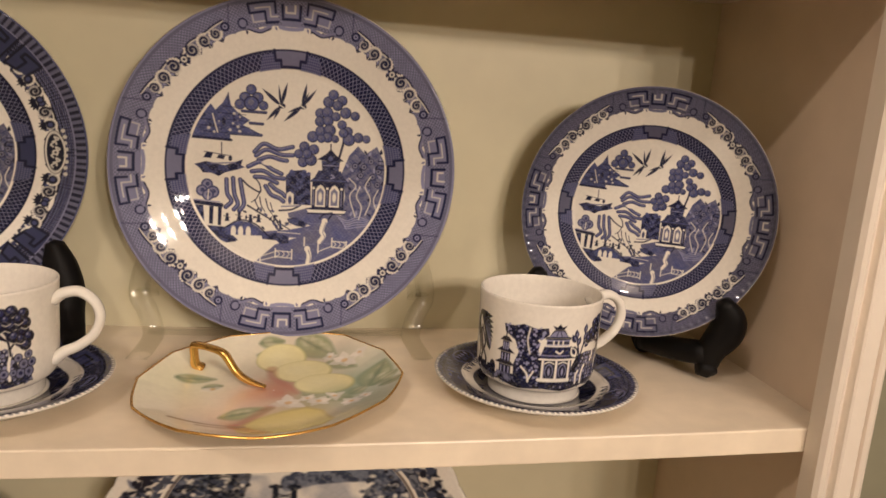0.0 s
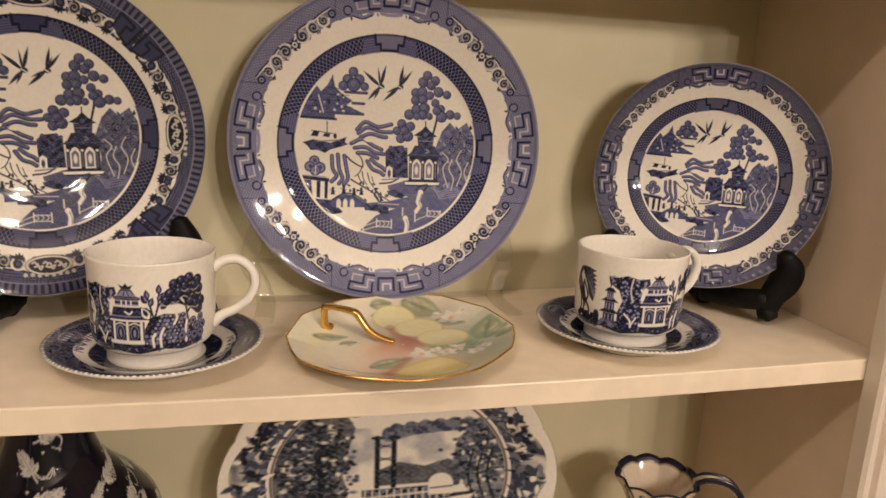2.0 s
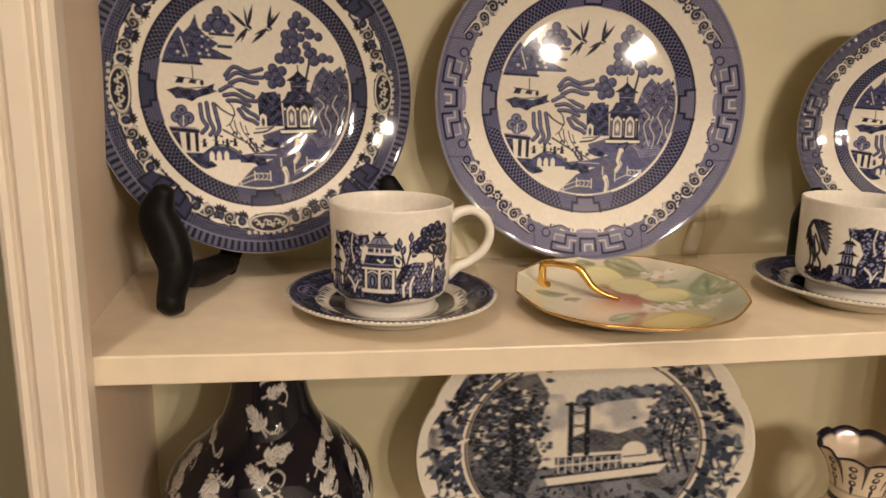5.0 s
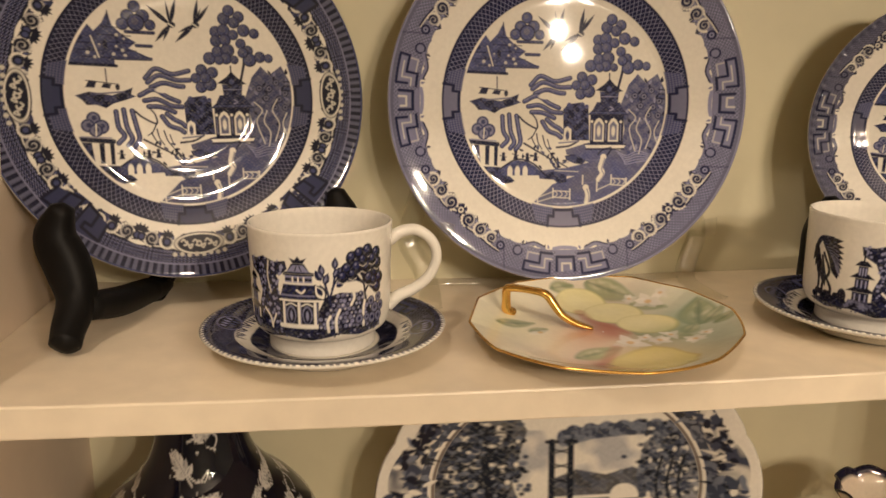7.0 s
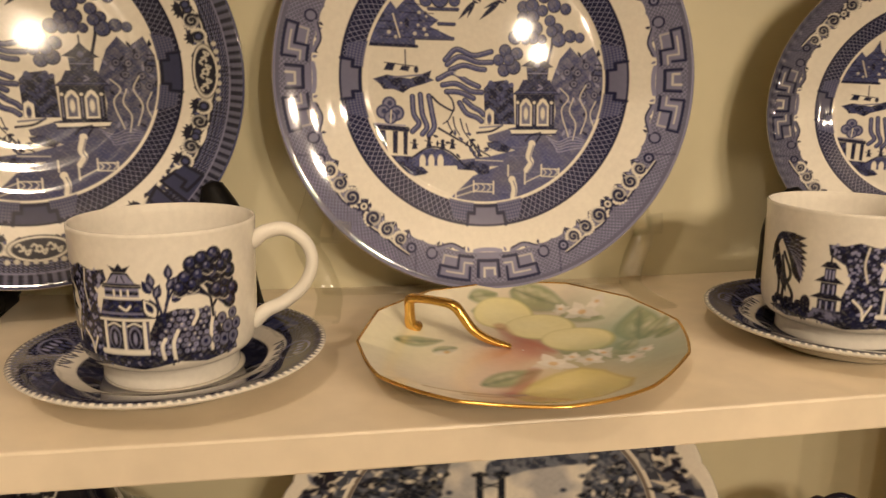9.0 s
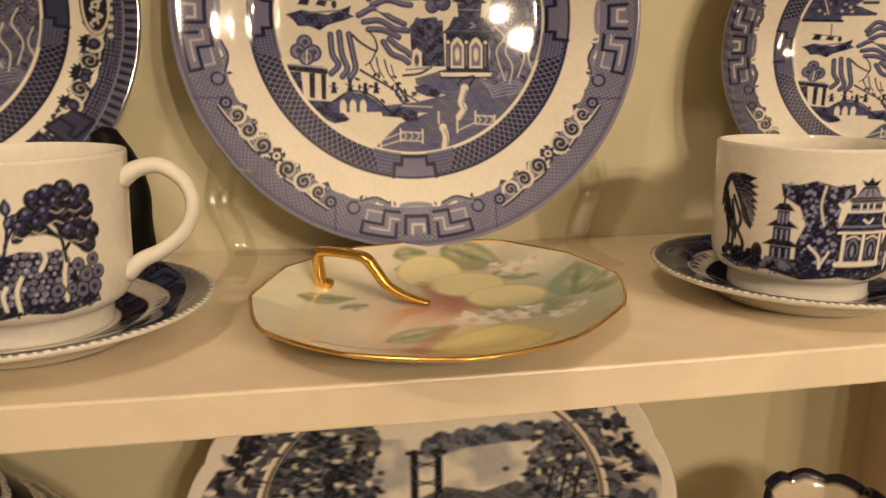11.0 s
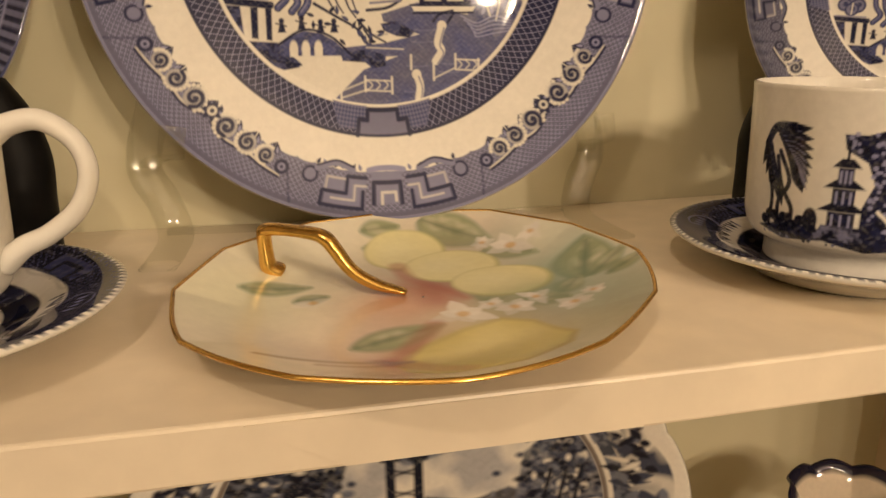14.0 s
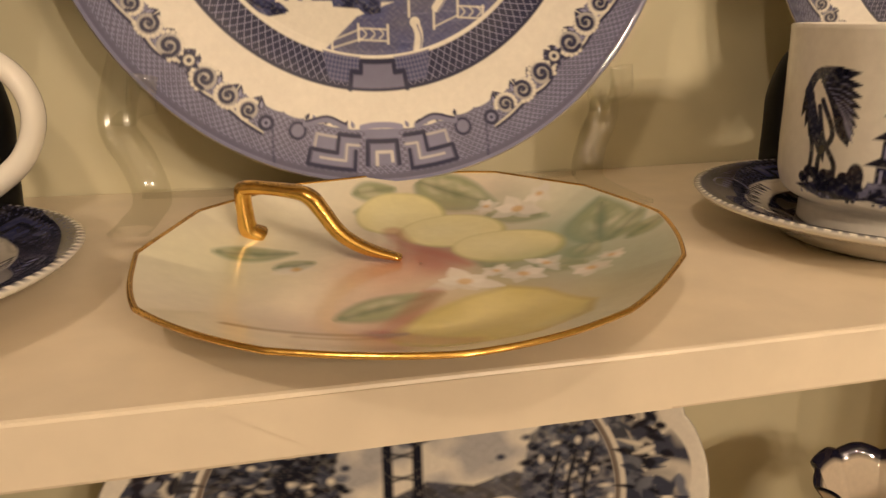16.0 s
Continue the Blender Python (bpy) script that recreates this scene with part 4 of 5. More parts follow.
# ---- the hand-painted handled dish ----
def fruit_dish(x, y):
    dish = tagged(new("bonbon_dish"), "hand-painted lemon dish with gilt edge and gold handle", "dish")
    dish.location, dish.scale = (x, y, shelf_top(x)), (1.0, 1.0, 0.85)
    R0 = 0.0850
    cols, lobes = 540, 12

    def scallop(r, a):
        k = np.clip((r / R0 - 0.45) / 0.55, 0, 1) ** 1.6
        f = (a * lobes / (2 * np.pi) + 0.06) % 1.0
        return 1 + k * (0.040 * (0.60 + 0.40 * np.sin(a)) * np.abs(2 * f - 1) ** 2.0 - 0.010 + 0.010 * np.cos(a * 5 + 0.6))
    top = along([(0.0006, 0.0048), (0.03, 0.0048), (0.05, 0.0056), (0.064, 0.0088), (0.076, 0.0140), (0.0838, 0.0178)], 150)
    edge = along([(0.0846, 0.0184), (0.0852, 0.0180), (0.0848, 0.0172)], 6)
    under = along([(0.083, 0.0158), (0.074, 0.0105), (0.060, 0.0055), (0.050, 0.0026), (0.046, 0.0), (0.043, 0.0), (0.042, 0.0018), (0.0006, 0.002)], 26)
    prof = np.concatenate((top, edge, under))
    verts, a = revolve(prof, cols, scallop)

    def skew(q):
        """The dish is not quite round: a little longer from front to back, aslant."""
        q[..., :2] = np.stack((1.046 * q[..., 0] + 0.0747 * q[..., 1], 0.0747 * q[..., 0] + 1.113 * q[..., 1]), -1)
        return q
    n = len(top)
    u, v = verts[:n, :, 0] / R0 * 100, verts[:n, :, 1] / R0 * 100
    p = Painter(u, v, (0.83, 0.78, 0.62), 2.0)
    U, V = p.u, p.v

    def wash(cx, cy, r, ink, alpha):
        k = np.exp(-((U - cx) ** 2 + (V - cy) ** 2) / (r * r)) * alpha
        p.c += (np.array(ink) - p.c) * k[:, None]
    wash(-70, 10, 45, (0.70, 0.71, 0.48), 0.7), wash(-20, -45, 50, (0.80, 0.62, 0.48), 0.65), wash(76, -34, 38, (0.36, 0.42, 0.33), 0.85), wash(84, 30, 30, (0.44, 0.52, 0.38), 0.6)
    wash(30, 70, 40, (0.72, 0.58, 0.46), 0.5), wash(4, 8, 20, (0.42, 0.10, 0.05), 0.95), wash(-12, -8, 20, (0.66, 0.34, 0.22), 0.7), wash(12, 12, 14, (0.42, 0.10, 0.06), 0.7), wash(-8, -62, 24, (0.38, 0.12, 0.07), 0.9), wash(48, 0, 26, (0.24, 0.34, 0.20), 0.6), wash(28, -30, 22, (0.36, 0.34, 0.20), 0.5)
    p.soft = 5
    leaf, deep, pale = np.array((0.33, 0.37, 0.21)), np.array((0.13, 0.18, 0.10)), np.array((0.68, 0.64, 0.44))
    for x0, y0, an, ln, wd in ((13, 92, -42, 46, 26), (74, -6, 66, 40, 27), (-33, -44, 20, 38, 16), (-77, 21, 8, 30, 12), (-54, 9, 12, 15, 9), (-20, 84, 12, 22, 13), (-20, 70, -12, 26, 13), (-10, 46, -20, 24, 12), (78, -6, 30, 26, 10), (84, -12, 14, 22, 9), (60, -14, 40, 18, 11), (26, -12, 60, 18, 12), (44, -14, -20, 20, 11), (40, 52, -30, 30, 12)):
        p.leaf(x0 - 2, y0 - 1, an, ln * 1.1, wd * 1.15, deep * 1.4, alpha=0.8), p.leaf(x0, y0, an, ln, wd, leaf), p.leaf(x0 + 2, y0 + 1, an, ln * 0.85, wd * 0.62, mottle(pale, leaf, 0.2, 1.0, 1.5)), p.leaf(x0, y0, an, ln * 0.9, wd * 0.12, deep)
    lemon, shade, glow = np.array((0.80, 0.74, 0.38)), np.array((0.50, 0.47, 0.20)), np.array((0.85, 0.81, 0.50))
    wash(12, 40, 34, (0.34, 0.26, 0.14), 0.7), wash(30, -50, 34, (0.38, 0.28, 0.12), 0.5), wash(62, 10, 22, (0.24, 0.34, 0.22), 0.5)
    p.soft = 2.5
    for x0, y0, rx, ry in ((0, 62, 20, 22), (20, 37, 23, 20), (39, 11, 23, 18)):
        p.blob(x0 + 0.5, y0 - 1, rx + 1.3, shade, ry + 1.3), p.blob(x0, y0, rx, lemon, ry)
        k = np.exp(-(((U - x0 + 3) / rx / 0.7) ** 2 + ((V - y0 - 3) / ry / 0.7) ** 2)) * 0.6
        p.c += (glow - p.c) * k[:, None]
    p.area([(-21, -62), (-8, -48), (10, -37), (27, -31), (40, -38), (49, -61), (42, -74), (22, -84), (-6, -84), (-17, -76)], np.array((0.50, 0.40, 0.14)))
    p.area([(-18, -62), (-6, -50), (11, -40), (27, -34), (38, -40), (46, -61), (40, -71), (22, -81), (-4, -81), (-14, -74)], mottle(np.array((0.60, 0.48, 0.13)), np.array((0.70, 0.60, 0.22)), 0.06, 3.0, 1.2))
    k = np.exp(-(((U - 16) / 26) ** 2 + ((V + 54) / 16) ** 2)) * 0.8
    p.c += (np.array((0.76, 0.65, 0.26)) - p.c) * k[:, None]
    wash(34, -14, 14, (0.22, 0.26, 0.14), 0.5), wash(54, -8, 14, (0.22, 0.30, 0.18), 0.5), wash(6, -6, 10, (0.42, 0.12, 0.07), 0.6), wash(52, 60, 16, (0.40, 0.44, 0.32), 0.5)
    p.soft = 2.2
    petal, heart = np.array((0.84, 0.79, 0.70)), np.array((0.62, 0.36, 0.10))
    for x0, y0, r in ((13, -23, 13), (36, -22, 10), (48, -14, 8), (61, -28, 9), (72, -22, 6), (55, 50, 13), (68, 56, 8), (42, 60, 7), (-47, 6, 9), (27, -16, 7)):
        for j in range(6):
            an = j * 60 + x0 * 7 + 17 * math.sin(j * 2.3 + x0)
            p.leaf(x0, y0, an, r * (1.0 + 0.25 * math.sin(j * 3.1 + y0)), r * 0.66, petal * (0.92 + 0.08 * math.cos(j + x0)), alpha=(0.32 if x0 < 0 else 0.68) + 0.2 * math.sin(j * 1.7 + x0))
        p.blob(x0, y0, r * 0.22, heart, alpha=0.7)
    p.soft = 4.0
    stem = np.array((0.40, 0.12, 0.07))
    p.line([(-6, 44), (-2, 24), (10, 8), (18, -6)], 9, stem, 0.5, curve=True, taper=0.5), p.line([(0, -30), (-12, -48), (-20, -62)], 8, stem, 0.45, curve=True), p.line([(-22, -60), (-8, -72), (2, -78)], 9, stem, 0.45, curve=True)
    p.soft = 2.5
    p.line([(-66, -50), (-36, -58), (-14, -62)], 3, np.array((0.30, 0.22, 0.14)), 0.75, curve=True, taper=0.5), p.line([(-46, -60), (-28, -64), (-14, -62)], 2.2, np.array((0.30, 0.20, 0.12)), 0.6, curve=True)
    colours = np.tile(np.array((0.76, 0.70, 0.58)), (len(prof), cols, 1))
    colours[:n] = p.c.reshape(n, cols, 3)
    grid_object("bowl", skew(verts), SATIN, dish, colours)
    # gilt line round the edge
    e = np.array([(0.0850 + 0.0008 * math.cos(t), 0.0180 + 0.0010 * math.sin(t)) for t in np.linspace(0, 2 * math.pi, 9)])
    ev, _ = revolve(e, cols, scallop)
    grid_object("gilt_edge", skew(ev), GOLD, dish, None)
    dish.children[-1]["label"] = "worn gold edge line"
    pts = [(-0.0530, 0.036, 0.0085), (-0.0565, 0.0345, 0.0125), (-0.0572, 0.0335, 0.020), (-0.0575, 0.0325, 0.0285), (-0.0560, 0.0310, 0.0312), (-0.0480, 0.0250, 0.0320), (-0.0385, 0.0172, 0.0318), (-0.0345, 0.0142, 0.0300), (-0.0315, 0.0125, 0.0255), (-0.0255, 0.0095, 0.0160), (-0.0170, 0.0065, 0.0100), (-0.0060, 0.0035, 0.0064)]
    rad = [(0.0046, 0.0050), (0.0036, 0.0040), (0.0030, 0.0036), (0.0030, 0.0036), (0.0032, 0.0036), (0.0028, 0.0034), (0.0030, 0.0036), (0.0032, 0.0036), (0.0030, 0.0035), (0.0028, 0.0034), (0.0025, 0.0034), (0.0014, 0.0028)]
    part("handle", sweep(pts, rad, 6, 12, side=(0.3, 0.95, 0)), GOLD, dish, "gold angular loop handle", smooth=True)
    return dish


fruit_dish(0.0105, 0.4700)


# ---- wooden plate stands ----
def plate_stand(legs, struts, label):
    stand = tagged(new("plate_stand"), label, "plate stand", "black wooden plate stands")
    for pts in legs:
        rad = [(0.0080, 0.0085), (0.0088, 0.0090), (0.0112, 0.0105), (0.0135, 0.0115), (0.0122, 0.0105), (0.0062, 0.0070)]
        part("leg", sweep(pts, rad, 6, 16, side=(0.25, 1, 0.1), power=0.8), BLACK_WOOD, stand, smooth=True)
    for pts in struts:
        part("strut", sweep(pts, [(0.013, 0.009), (0.012, 0.009), (0.010, 0.0075)] if pts[0][1] < 0.49 else [(0.0085, 0.0075)] * len(pts), 4, 12, side=(0, 0, 1), power=0.7), BLACK_WOOD, stand, smooth=True)
    return stand


plate_stand([
    [(-0.3155, 0.461, 1.1865), (-0.3160, 0.470, 1.193), (-0.3150, 0.486, 1.207), (-0.3205, 0.493, 1.225), (-0.3265, 0.495, 1.243), (-0.3205, 0.494, 1.261)],
    [(-0.136, 0.532, 1.1865), (-0.140, 0.545, 1.193), (-0.146, 0.560, 1.206), (-0.150, 0.570, 1.222), (-0.156, 0.577, 1.240), (-0.160, 0.580, 1.256)]],
    [[(-0.3150, 0.486, 1.202), (-0.302, 0.520, 1.194), (-0.290, 0.568, 1.189)], [(-0.290, 0.566, 1.1865), (-0.290, 0.578, 1.187), (-0.289, 0.590, 1.188)], [(-0.146, 0.560, 1.203), (-0.168, 0.578, 1.195), (-0.190, 0.592, 1.190)], [(-0.289, 0.588, 1.190), (-0.262, 0.611, 1.232), (-0.240, 0.612, 1.256), (-0.216, 0.611, 1.232), (-0.190, 0.592, 1.190)]],
    "black lacquered wooden plate stand holding a willow plate")
plate_stand([
    [(0.3475, 0.480, 1.1865), (0.3490, 0.484, 1.193), (0.3515, 0.483, 1.206), (0.3580, 0.479, 1.220), (0.3580, 0.475, 1.233), (0.3500, 0.474, 1.247)],
    [(0.206, 0.547, 1.1865), (0.211, 0.554, 1.193), (0.218, 0.560, 1.206), (0.223, 0.563, 1.220), (0.226, 0.561, 1.236), (0.228, 0.560, 1.249)]],
    [[(0.3500, 0.484, 1.202), (0.336, 0.508, 1.197), (0.326, 0.545, 1.191)], [(0.326, 0.545, 1.188), (0.331, 0.560, 1.187), (0.336, 0.576, 1.187)], [(0.218, 0.560, 1.203), (0.236, 0.572, 1.196), (0.252, 0.584, 1.192)], [(0.328, 0.556, 1.191), (0.326, 0.592, 1.232), (0.300, 0.604, 1.256), (0.274, 0.602, 1.232), (0.252, 0.584, 1.192)]],
    "black lacquered wooden plate stand holding a small plate")


# ---- the clear stand under the middle plate ----
def strap(points, width, thick, across):
    """A flat band of clear plastic along a line."""
    return sweep(points, [(thick, width)] * len(points), 6, 8, side=across, power=0.35)


clear = tagged(new("plate_stand"), "clear acrylic plate stand under the middle plate", "plate stand")
for s in (-1, 1):
    x = 0.0175 + s * 0.107
    part("leg", strap([(x + s * 0.004, 0.540, 1.1766), (x + s * 0.002, 0.560, 1.1768), (x, 0.588, 1.180), (x + s * 0.006, 0.598, 1.196), (x + s * 0.014, 0.604, 1.214), (x + s * 0.004, 0.609, 1.250)], 0.0085, 0.0012, (1, 0, 0)), ACRYLIC, clear, smooth=True)
    part("hook", strap([(x + s * 0.012, 0.604, 1.212), (x + s * 0.004, 0.585, 1.219), (x - s * 0.004, 0.562, 1.222), (x - s * 0.006, 0.545, 1.227), (x - s * 0.008, 0.543, 1.238)], 0.0055, 0.0012, (1, 0, 0)), ACRYLIC, clear, smooth=True)
part("crossbar", strap([(-0.094, 0.592, 1.181), (0.0115, 0.594, 1.1785), (0.117, 0.592, 1.181)], 0.006, 0.0012, (0, 1, 0)), ACRYLIC, clear, smooth=True)


# ---- the lower shelf ----
def platter(x, y, z, a0, b0, tilt, turn):
    rows, cols = 190, 700
    top = along([(0.0008, -0.10), (0.45, -0.10), (0.66, -0.098), (0.74, -0.085), (0.80, -0.05), (0.88, -0.028), (0.97, -0.004), (0.99, 0.0)], rows)
    under = along([(1.0, -0.006), (0.97, -0.022), (0.82, -0.075), (0.74, -0.115), (0.70, -0.135), (0.66, -0.13), (0.0008, -0.125)], 18)
    prof = np.concatenate((top, under))

    def wavy(r, t):
        return 1 + np.clip((r - 0.72) / 0.28, 0, 1) * 0.028 * (np.abs(np.cos(4 * t)) ** 0.5 - 0.6)
    verts, a = revolve(prof, cols, wavy)
    verts[..., 0] *= a0
    verts[..., 1] *= b0
    verts[..., 2] *= a0
    R = np.repeat(top[:, :1], cols, 1).ravel()
    T = np.tile(a, rows)
    u, v = R * np.cos(T) * 100, R * np.sin(T) * 100
    d, m, l, w = np.array((0.011, 0.015, 0.030)), np.array((0.048, 0.060, 0.100)), np.array((0.17, 0.19, 0.25)), CREAM
    p = Painter(u, v, w, 1.6)
    # sky, smoke and water
    p.area([(-70, 40), (70, 40), (74, 0), (-74, 0)], mottle(w, l * 1.4, 0.14, 2.0, 2.4), 0.6)
    p.area([(-74, -18), (74, -12), (60, -50), (-60, -50)], mottle(l, m, 0.16, 4.0, 2.0), 0.9)
    p.line([(-2, 33), (14, 38), (40, 40), (58, 36)], 9, mottle(m, l, 0.3, 1.0), 0.95, curve=True)
    for k in range(14):
        p.blob(-2 + 4.4 * k, 35 + 5 * math.sin(0.13 * k + 0.2) + 2.2 * (k % 2), 4.2, mottle(m, l, 0.4, 2.0))
    p.area([(-10, 6), (4, 13), (20, 9), (34, 14), (56, 4), (40, -8), (-8, -6)], mottle(m, d, 0.3, 6.0), 0.9)
    # woods
    p.area([(-70, 8), (-66, 36), (-50, 52), (-30, 56), (-22, 40), (-26, 24), (-30, 6), (-26, -10), (-36, -40), (-66, -34), (-74, -10)], mottle(m, d, 0.45, 3.0, 2.2), 0.85)
    p.area([(36, 6), (40, 30), (52, 40), (66, 34), (74, 14), (70, -20), (50, -16)], mottle(m, l, 0.5, 7.0, 1.8), 0.8)
    rw = random.Random(11)
    for k in range(900):
        x0, y0 = rw.gauss(-48, 12), rw.gauss(14, 20)
        if x0 > -21 or (x0 / 70) ** 2 + (y0 / 70) ** 2 > 0.98:
            continue
        p.blob(x0, y0, rw.uniform(1.0, 2.6), (d, d, m, d, d, l, m, d, w, d, m)[k % 11], rw.uniform(0.9, 1.8))
    for k in range(420):
        x0, y0 = rw.gauss(55, 8), rw.gauss(15, 12)
        if (x0 / 70) ** 2 + (y0 / 70) ** 2 < 0.98:
            p.blob(x0, y0, rw.uniform(0.8, 2.0), (m, d, l, m, d, m, w)[k % 7], rw.uniform(0.8, 1.5))
    for k in range(160):
        x0, y0 = rw.uniform(-62, 62), rw.uniform(-60, -34)
        p.leaf(x0, y0, rw.uniform(60, 120), rw.uniform(3, 7), 2.0, (d, m, l)[k % 3])
    p.line([(-44, 20), (-42, -10), (-46, -44)], 4, d, curve=True)
    for x0 in (50, 56, 62):
        p.line([(x0, 20), (x0 - 3, 0), (x0 + 2, -22)], 1.8, d, curve=True)
    # the river boat
    p.area([(-24, -24), (-22, -30), (46, -22), (52, -14), (30, -18)], w), p.line([(-26, -23), (50, -14)], 2.2, d), p.line([(-24, -31), (44, -24)], 2, d)
    p.area([(-18, -8), (-18, -22), (36, -17), (36, -6)], mottle(d, l, 0.7, 8.0)), p.line([(-20, -7), (36, -5)], 2, w), p.line([(-20, -15), (32, -11)], 1.4, w, 0.8)
    for k in range(12):
        p.line([(-16 + 4.4 * k, -9), (-16 + 4.4 * k, -20 + 0.35 * k)], 0.9, w, 0.7)
    for x0 in (-9, 1):
        p.line([(x0, 32), (x0, -6)], 3.4, d), p.line([(x0 - 2.6, 32), (x0 + 2.6, 32)], 2.4, d)
    for y0 in (24, 14, 4):
        p.line([(-9, y0), (1, y0 + 3)], 0.9, d), p.line([(-9, y0 + 3), (1, y0)], 0.9, d)
    p.blob(30, -5, 7.5, w), p.rect(22.5, 37.5, -14, -5, w), p.line([(24, -9), (37, -8)], 1.2, m)
    # foreground bank
    p.area([(-64, -30), (-30, -36), (10, -42), (50, -34), (66, -26), (50, -60), (-50, -60)], mottle(d, l, 0.4, 9.0, 3.0), 0.9)
    engrave(p.c, u, v, 1.3, 0.15)
    col = p.c

    def ring(r0, r1, ink, e=0.008):
        q = np.clip((R - r0) / e + 0.5, 0, 1) * np.clip((r1 - R) / e + 0.5, 0, 1)
        k = ink(u, v) if callable(ink) else ink
        col[:] = col + (k - col) * q[:, None]
    ring(0.705, 1.1, w), ring(0.745, 0.925 + 0.02 * np.sin(9 * T), mottle(w * 0.8, m, 0.16, 5.0, 2.6)), ring(0.74, 0.785, mottle(l, m, 0.5, 2.0)), ring(0.705, 0.722, np.array((0.20, 0.17, 0.15)))
    pb = Painter((T - math.pi) * 82, R * 100, w, 1.4)
    pb.c = col
    rnd = random.Random(7)
    for k in range(700):
        x0, y0 = rnd.uniform(-256, 256), rnd.uniform(76, 91)
        pb.leaf(x0, y0, rnd.uniform(0, 360), rnd.uniform(4, 10), rnd.uniform(2.0, 4.4), (d, m, m, w, m, d, l, m)[k % 8])
    for k in range(44):
        pb.blob(rnd.uniform(-256, 256), rnd.uniform(79, 92), rnd.uniform(1, 2.2), w if k % 2 else d)
    colours = np.tile(CREAM, (len(prof), cols, 1))
    colours[:rows] = col.reshape(rows, cols, 3)
    ob = grid_object("platter", verts, GLAZE, None, colours)
    ob.matrix_world = standing(x, y, z, tilt, turn)
    return tagged(ob, "oval blue and white transferware platter with river steamboat", "platter")


platter(0.0250, 0.549, 1.0100, 0.158, 0.1253, 8, -4)


def vase(x, y):
    prof = along([(0.0008, 0.004), (0.044, 0.003), (0.047, 0.0), (0.049, 0.004), (0.066, 0.04), (0.080, 0.085), (0.0835, 0.115), (0.080, 0.145), (0.066, 0.166), (0.048, 0.183), (0.036, 0.200), (0.0295, 0.222), (0.028, 0.245), (0.031, 0.262), (0.033, 0.268), (0.0315, 0.270), (0.027, 0.262), (0.025, 0.235), (0.0008, 0.22)], 320)
    cols = 520
    verts, a = revolve(prof, cols)
    turn = (a + math.pi / 2 + math.pi) % (2 * math.pi) - math.pi
    s = turn[None, :] * prof[:, :1] * 1000
    run = np.linspace(0, 1000 * np.hypot(*np.diff(prof, axis=0).T).sum(), len(prof))
    h = np.broadcast_to(run[:, None], (len(prof), cols))
    level = lambda z: float(np.interp(z, prof[: len(prof) * 3 // 4, 1], run[: len(prof) * 3 // 4]))
    p = Painter(s, h, (0.006, 0.006, 0.014), 0.9)
    w, g = np.array((0.62, 0.60, 0.56)), np.array((0.22, 0.22, 0.24))

    def frond(x0, y0, an, size):
        """A toothed leaf of several lobes."""
        c, sn = math.cos(math.radians(an)), math.sin(math.radians(an))
        for k in range(4):
            f = k / 3
            for side in (-1, 1):
                bx, by = x0 + c * size * f * 0.7, y0 + sn * size * f * 0.7
                p.leaf(bx, by, an + side * (58 - 34 * f), size * (0.5 - 0.12 * f), size * 0.26, w if (k + side) % 3 else w * 0.7)
                p.leaf(bx + 0.6 * c, by + 0.6 * sn, an + side * (58 - 34 * f), size * 0.36, size * 0.05, g)
        p.leaf(x0, y0, an, size * 1.15, size * 0.2, w)
        p.line([(x0, y0), (x0 + c * size * 1.05, y0 + sn * size * 1.05)], size * 0.03, g)
        p.line([(x0 - c * size * 0.4, y0 - sn * size * 0.4), (x0, y0)], 1.3, w)
    rnd = random.Random(4)
    for row, (z, count, size) in enumerate(((0.246, 1, 12), (0.222, 2, 15), (0.202, 3, 17), (0.184, 6, 18), (0.172, 9, 17), (0.160, 10, 17), (0.148, 11, 18), (0.132, 9, 16), (0.104, 9, 16), (0.088, 11, 18), (0.060, 10, 20), (0.030, 8, 20))):
        y0 = level(z)
        round_ = 2 * math.pi * float(np.interp(y0, run, prof[:, 0])) * 1000
        for k in range(count):
            x0, an = (k + 0.5 * (row % 2) + 0.5 - count / 2) * round_ / count + rnd.uniform(-5, 5), rnd.choice((60, 120, 35, 145, -60, -120))
            frond(x0, y0 + rnd.uniform(-4, 4), an + rnd.uniform(-15, 15), size * rnd.uniform(0.85, 1.1))
            p.line([(x0, y0), (x0 + 8, y0 + 6 * (-1) ** k), (x0 + 14, y0 + 1), (x0 + 12, y0 - 6), (x0 + 7, y0 - 4)], 1.3, w, curve=True, taper=0.5)
            for j in range(4):
                p.blob(x0 + rnd.uniform(-12, 16), y0 + rnd.uniform(-9, 9), rnd.uniform(0.5, 1.1), w if j % 2 else w * 0.7)
    y0 = level(0.120)
    for k in range(5):
        x0 = (k - 2) * 104
        for j in range(7):
            frond(x0 + 30 * math.cos(j * 0.9), y0 + 24 * math.sin(j * 0.9), j * 51.6 + 8, 17)
        for j in range(10):
            p.leaf(x0, y0, j * 36, 21, 9, w), p.leaf(x0, y0, j * 36 + 3, 15, 2.6, g)
        p.blob(x0, y0, 6, g), p.blob(x0, y0, 3.5, w)
    ob = grid_object("vase", verts, GLAZE, None, p.c.reshape(len(prof), cols, 3))
    ob.location = (x, y, LOW)
    return tagged(ob, "near-black glazed vase with white leaves and flowers", "vase")


vase(-0.2575, 0.532)


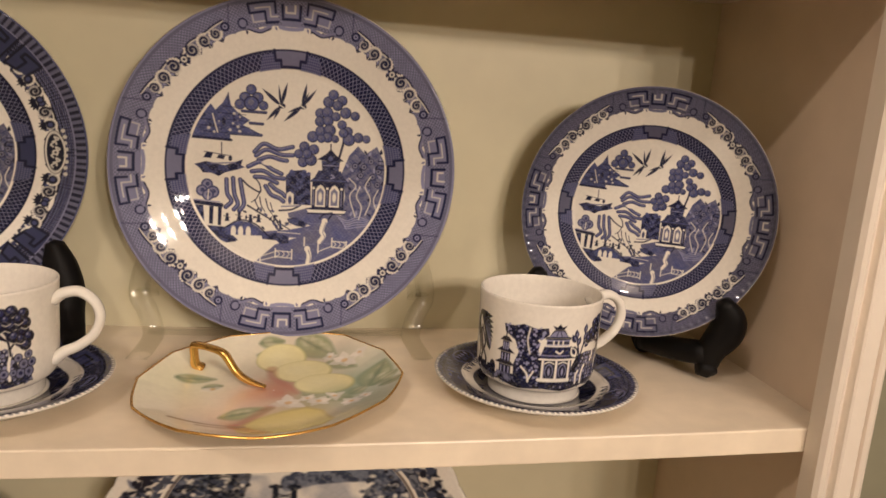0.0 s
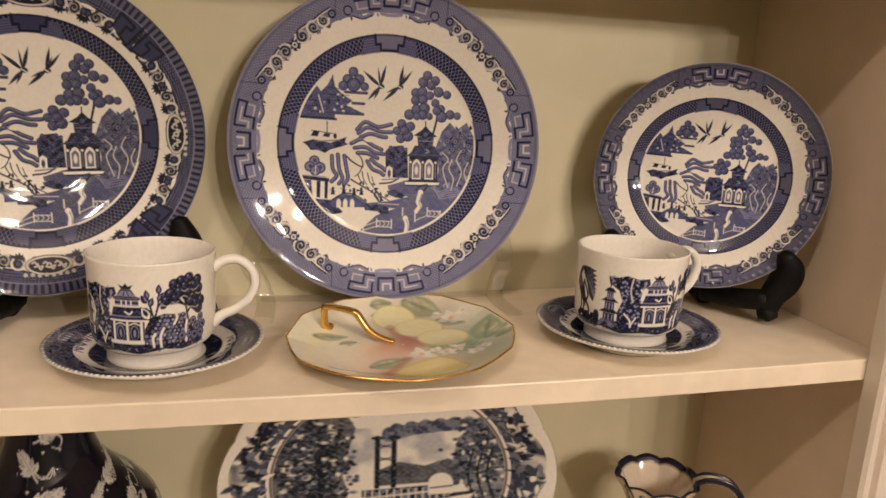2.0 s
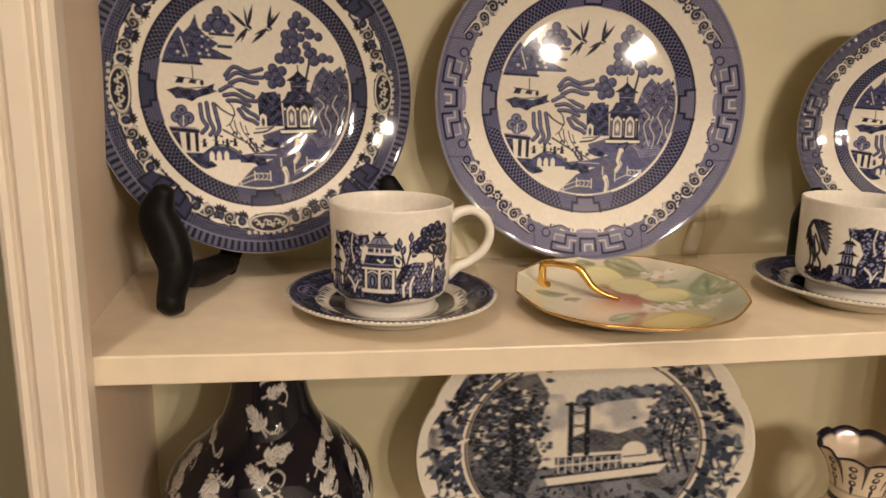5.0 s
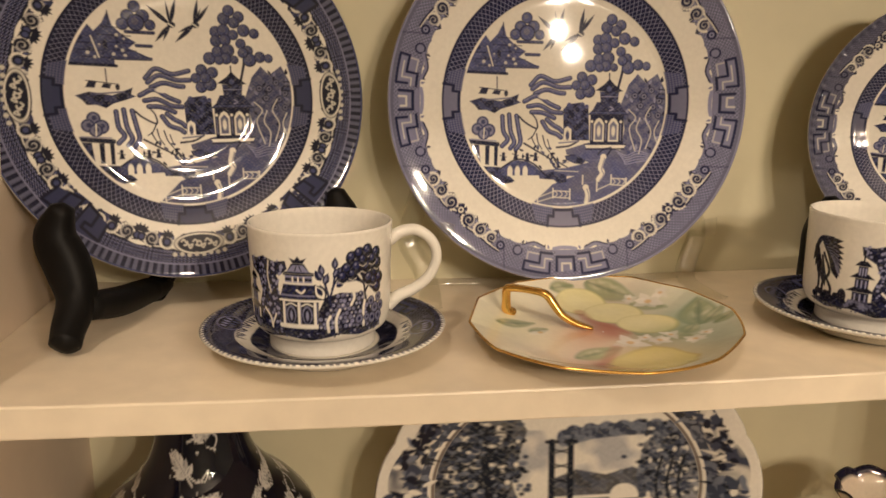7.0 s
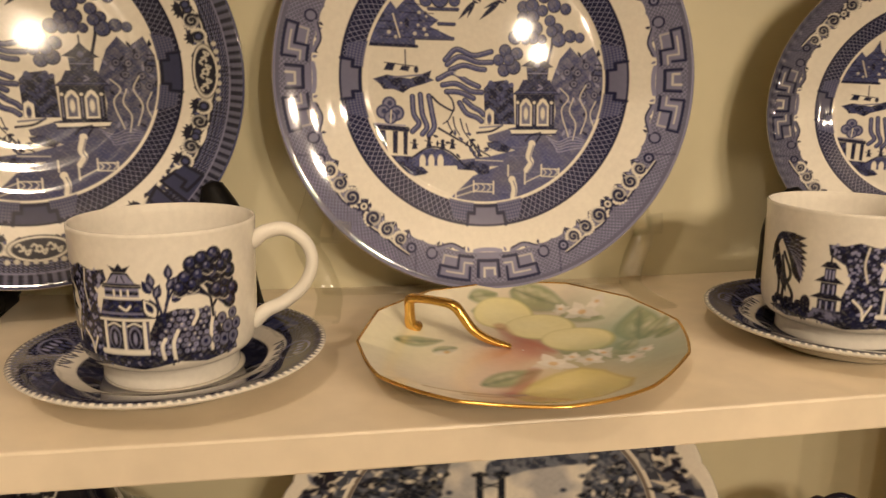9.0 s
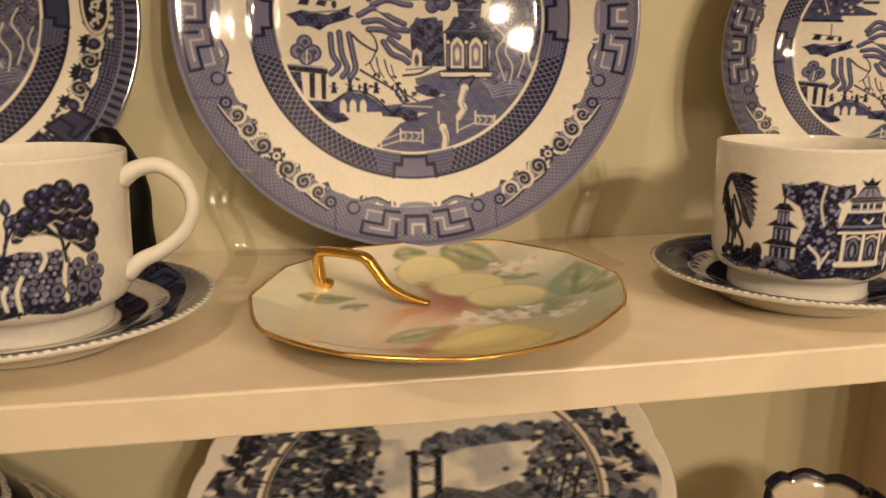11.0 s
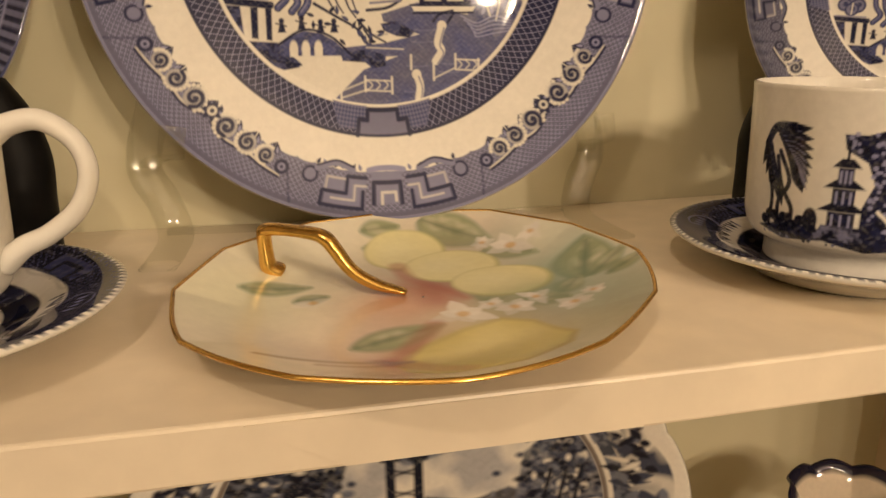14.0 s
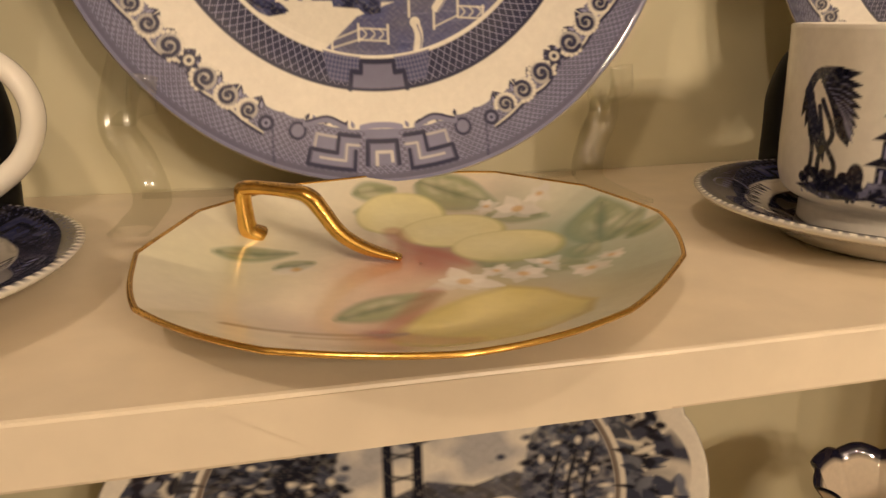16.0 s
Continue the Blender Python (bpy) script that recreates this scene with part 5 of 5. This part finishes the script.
def jug(x, y):
    j = tagged(new("cream_jug"), "small cream jug with navy ruffled rim and stripes", "jug")
    j.location, j.scale, j.rotation_euler = (x, y, LOW), (0.84, 0.84, 0.89), (0, 0, math.radians(-16))
    outer = along([(0.0008, 0.003), (0.026, 0.002), (0.029, 0.0), (0.031, 0.004), (0.042, 0.03), (0.045, 0.05), (0.040, 0.072), (0.030, 0.090), (0.0275, 0.104), (0.031, 0.122), (0.0385, 0.140), (0.0465, 0.152), (0.0475, 0.154)], 120)
    inner = along([(0.0465, 0.1545), (0.0440, 0.1535), (0.036, 0.140), (0.028, 0.122), (0.0245, 0.104), (0.0008, 0.09)], 24)
    prof = np.concatenate((outer, inner))
    cols = 320

    verts, a = revolve(prof, cols)
    k = np.clip((prof[:, 1] - 0.125) / 0.03, 0, 1)[:, None]
    verts[..., 2] += k * 0.0042 * np.abs(np.sin(5 * a))[None, :]
    verts[..., 0] *= 1 + 0.04 * k * np.cos(10 * a)
    n = len(outer)
    s = np.broadcast_to((a + math.pi / 2 + math.pi) % (2 * math.pi) - math.pi, (n, cols))
    h = np.broadcast_to(outer[:, 1:] * 1000, (n, cols))
    w, d = np.array((0.72, 0.62, 0.48)), np.array((0.012, 0.012, 0.03))
    p = Painter(s * 40, h, w, 0.9)
    for i in range(10):
        x0 = (i - 4.5) * 25.1
        p.line([(x0, 152), (x0 + 0.5, 138), (x0, 122)], 4.6, d, taper=0.7)
        for y0 in (142, 134, 126):
            p.blob(x0 + 12.5, y0, 4.6, d, 3.4), p.blob(x0 + 13, y0 + 0.6, 2.0, w, 1.4)
        p.leaf(x0 + 12.5, 124, 265, 14, 5, d)
        for y0 in (60, 40):
            p.blob(x0 + 12.5, y0, 7, d, 8), p.blob(x0 + 12.5, y0, 4, BLUE, 5)
    p.line([(-130, 99), (130, 99)], 7, d), p.line([(-130, 112), (130, 112)], 1.4, d), p.line([(-130, 153.5), (130, 153.5)], 4.2, d)
    colours = np.tile(w, (len(prof), cols, 1))
    colours[:n] = p.c.reshape(n, cols, 3)
    colours[n:n + 3] = d
    grid_object("body", verts, GLAZE, j, colours)
    pts = [(0.043, 0, 0.150), (0.056, -0.004, 0.157), (0.078, -0.008, 0.155), (0.092, -0.01, 0.142), (0.091, -0.01, 0.126), (0.078, -0.008, 0.104), (0.058, -0.004, 0.078), (0.041, 0, 0.060)]
    part("handle", sweep(pts, [(0.0035, 0.0065)] * 8, 6, 12, side=(0, 1, 0)), material("jug_cream", (0.70, 0.60, 0.46), rough=0.2, grain=0.05), j, smooth=True)
    for s0 in (-1, 1):
        part("handle_line", sweep([(q[0] + 0.0006, q[1] + s0 * 0.0062, q[2] + 0.0012) for q in pts], [(0.0036, 0.0016)] * 8, 6, 8, side=(0, 1, 0)), material("jug_line", tuple(d), rough=0.2), j, "navy edge line", smooth=True)
    return j


jug(0.2785, 0.514)

# ---- beside the cabinet ----
sconce = tagged(new("wall_sconce"), "dark iron scroll sconce on the wall beside the cabinet", "sconce")
part("scroll", sweep([(0.545, 0.66, 1.02), (0.535, 0.655, 1.05), (0.556, 0.65, 1.075), (0.575, 0.65, 1.06), (0.568, 0.65, 1.04)], [(0.008, 0.006)] * 5, 6, 10), IRON, sconce, smooth=True)
part("backplate", box(0.53, 0.60, 0.684, 0.6995, 0.93, 1.10, 0.004), IRON, sconce)
part("arm", sweep([(0.56, 0.69, 1.0), (0.555, 0.67, 0.99), (0.55, 0.655, 1.015)], [(0.006, 0.006)] * 3, 5, 10), IRON, sconce, smooth=True)
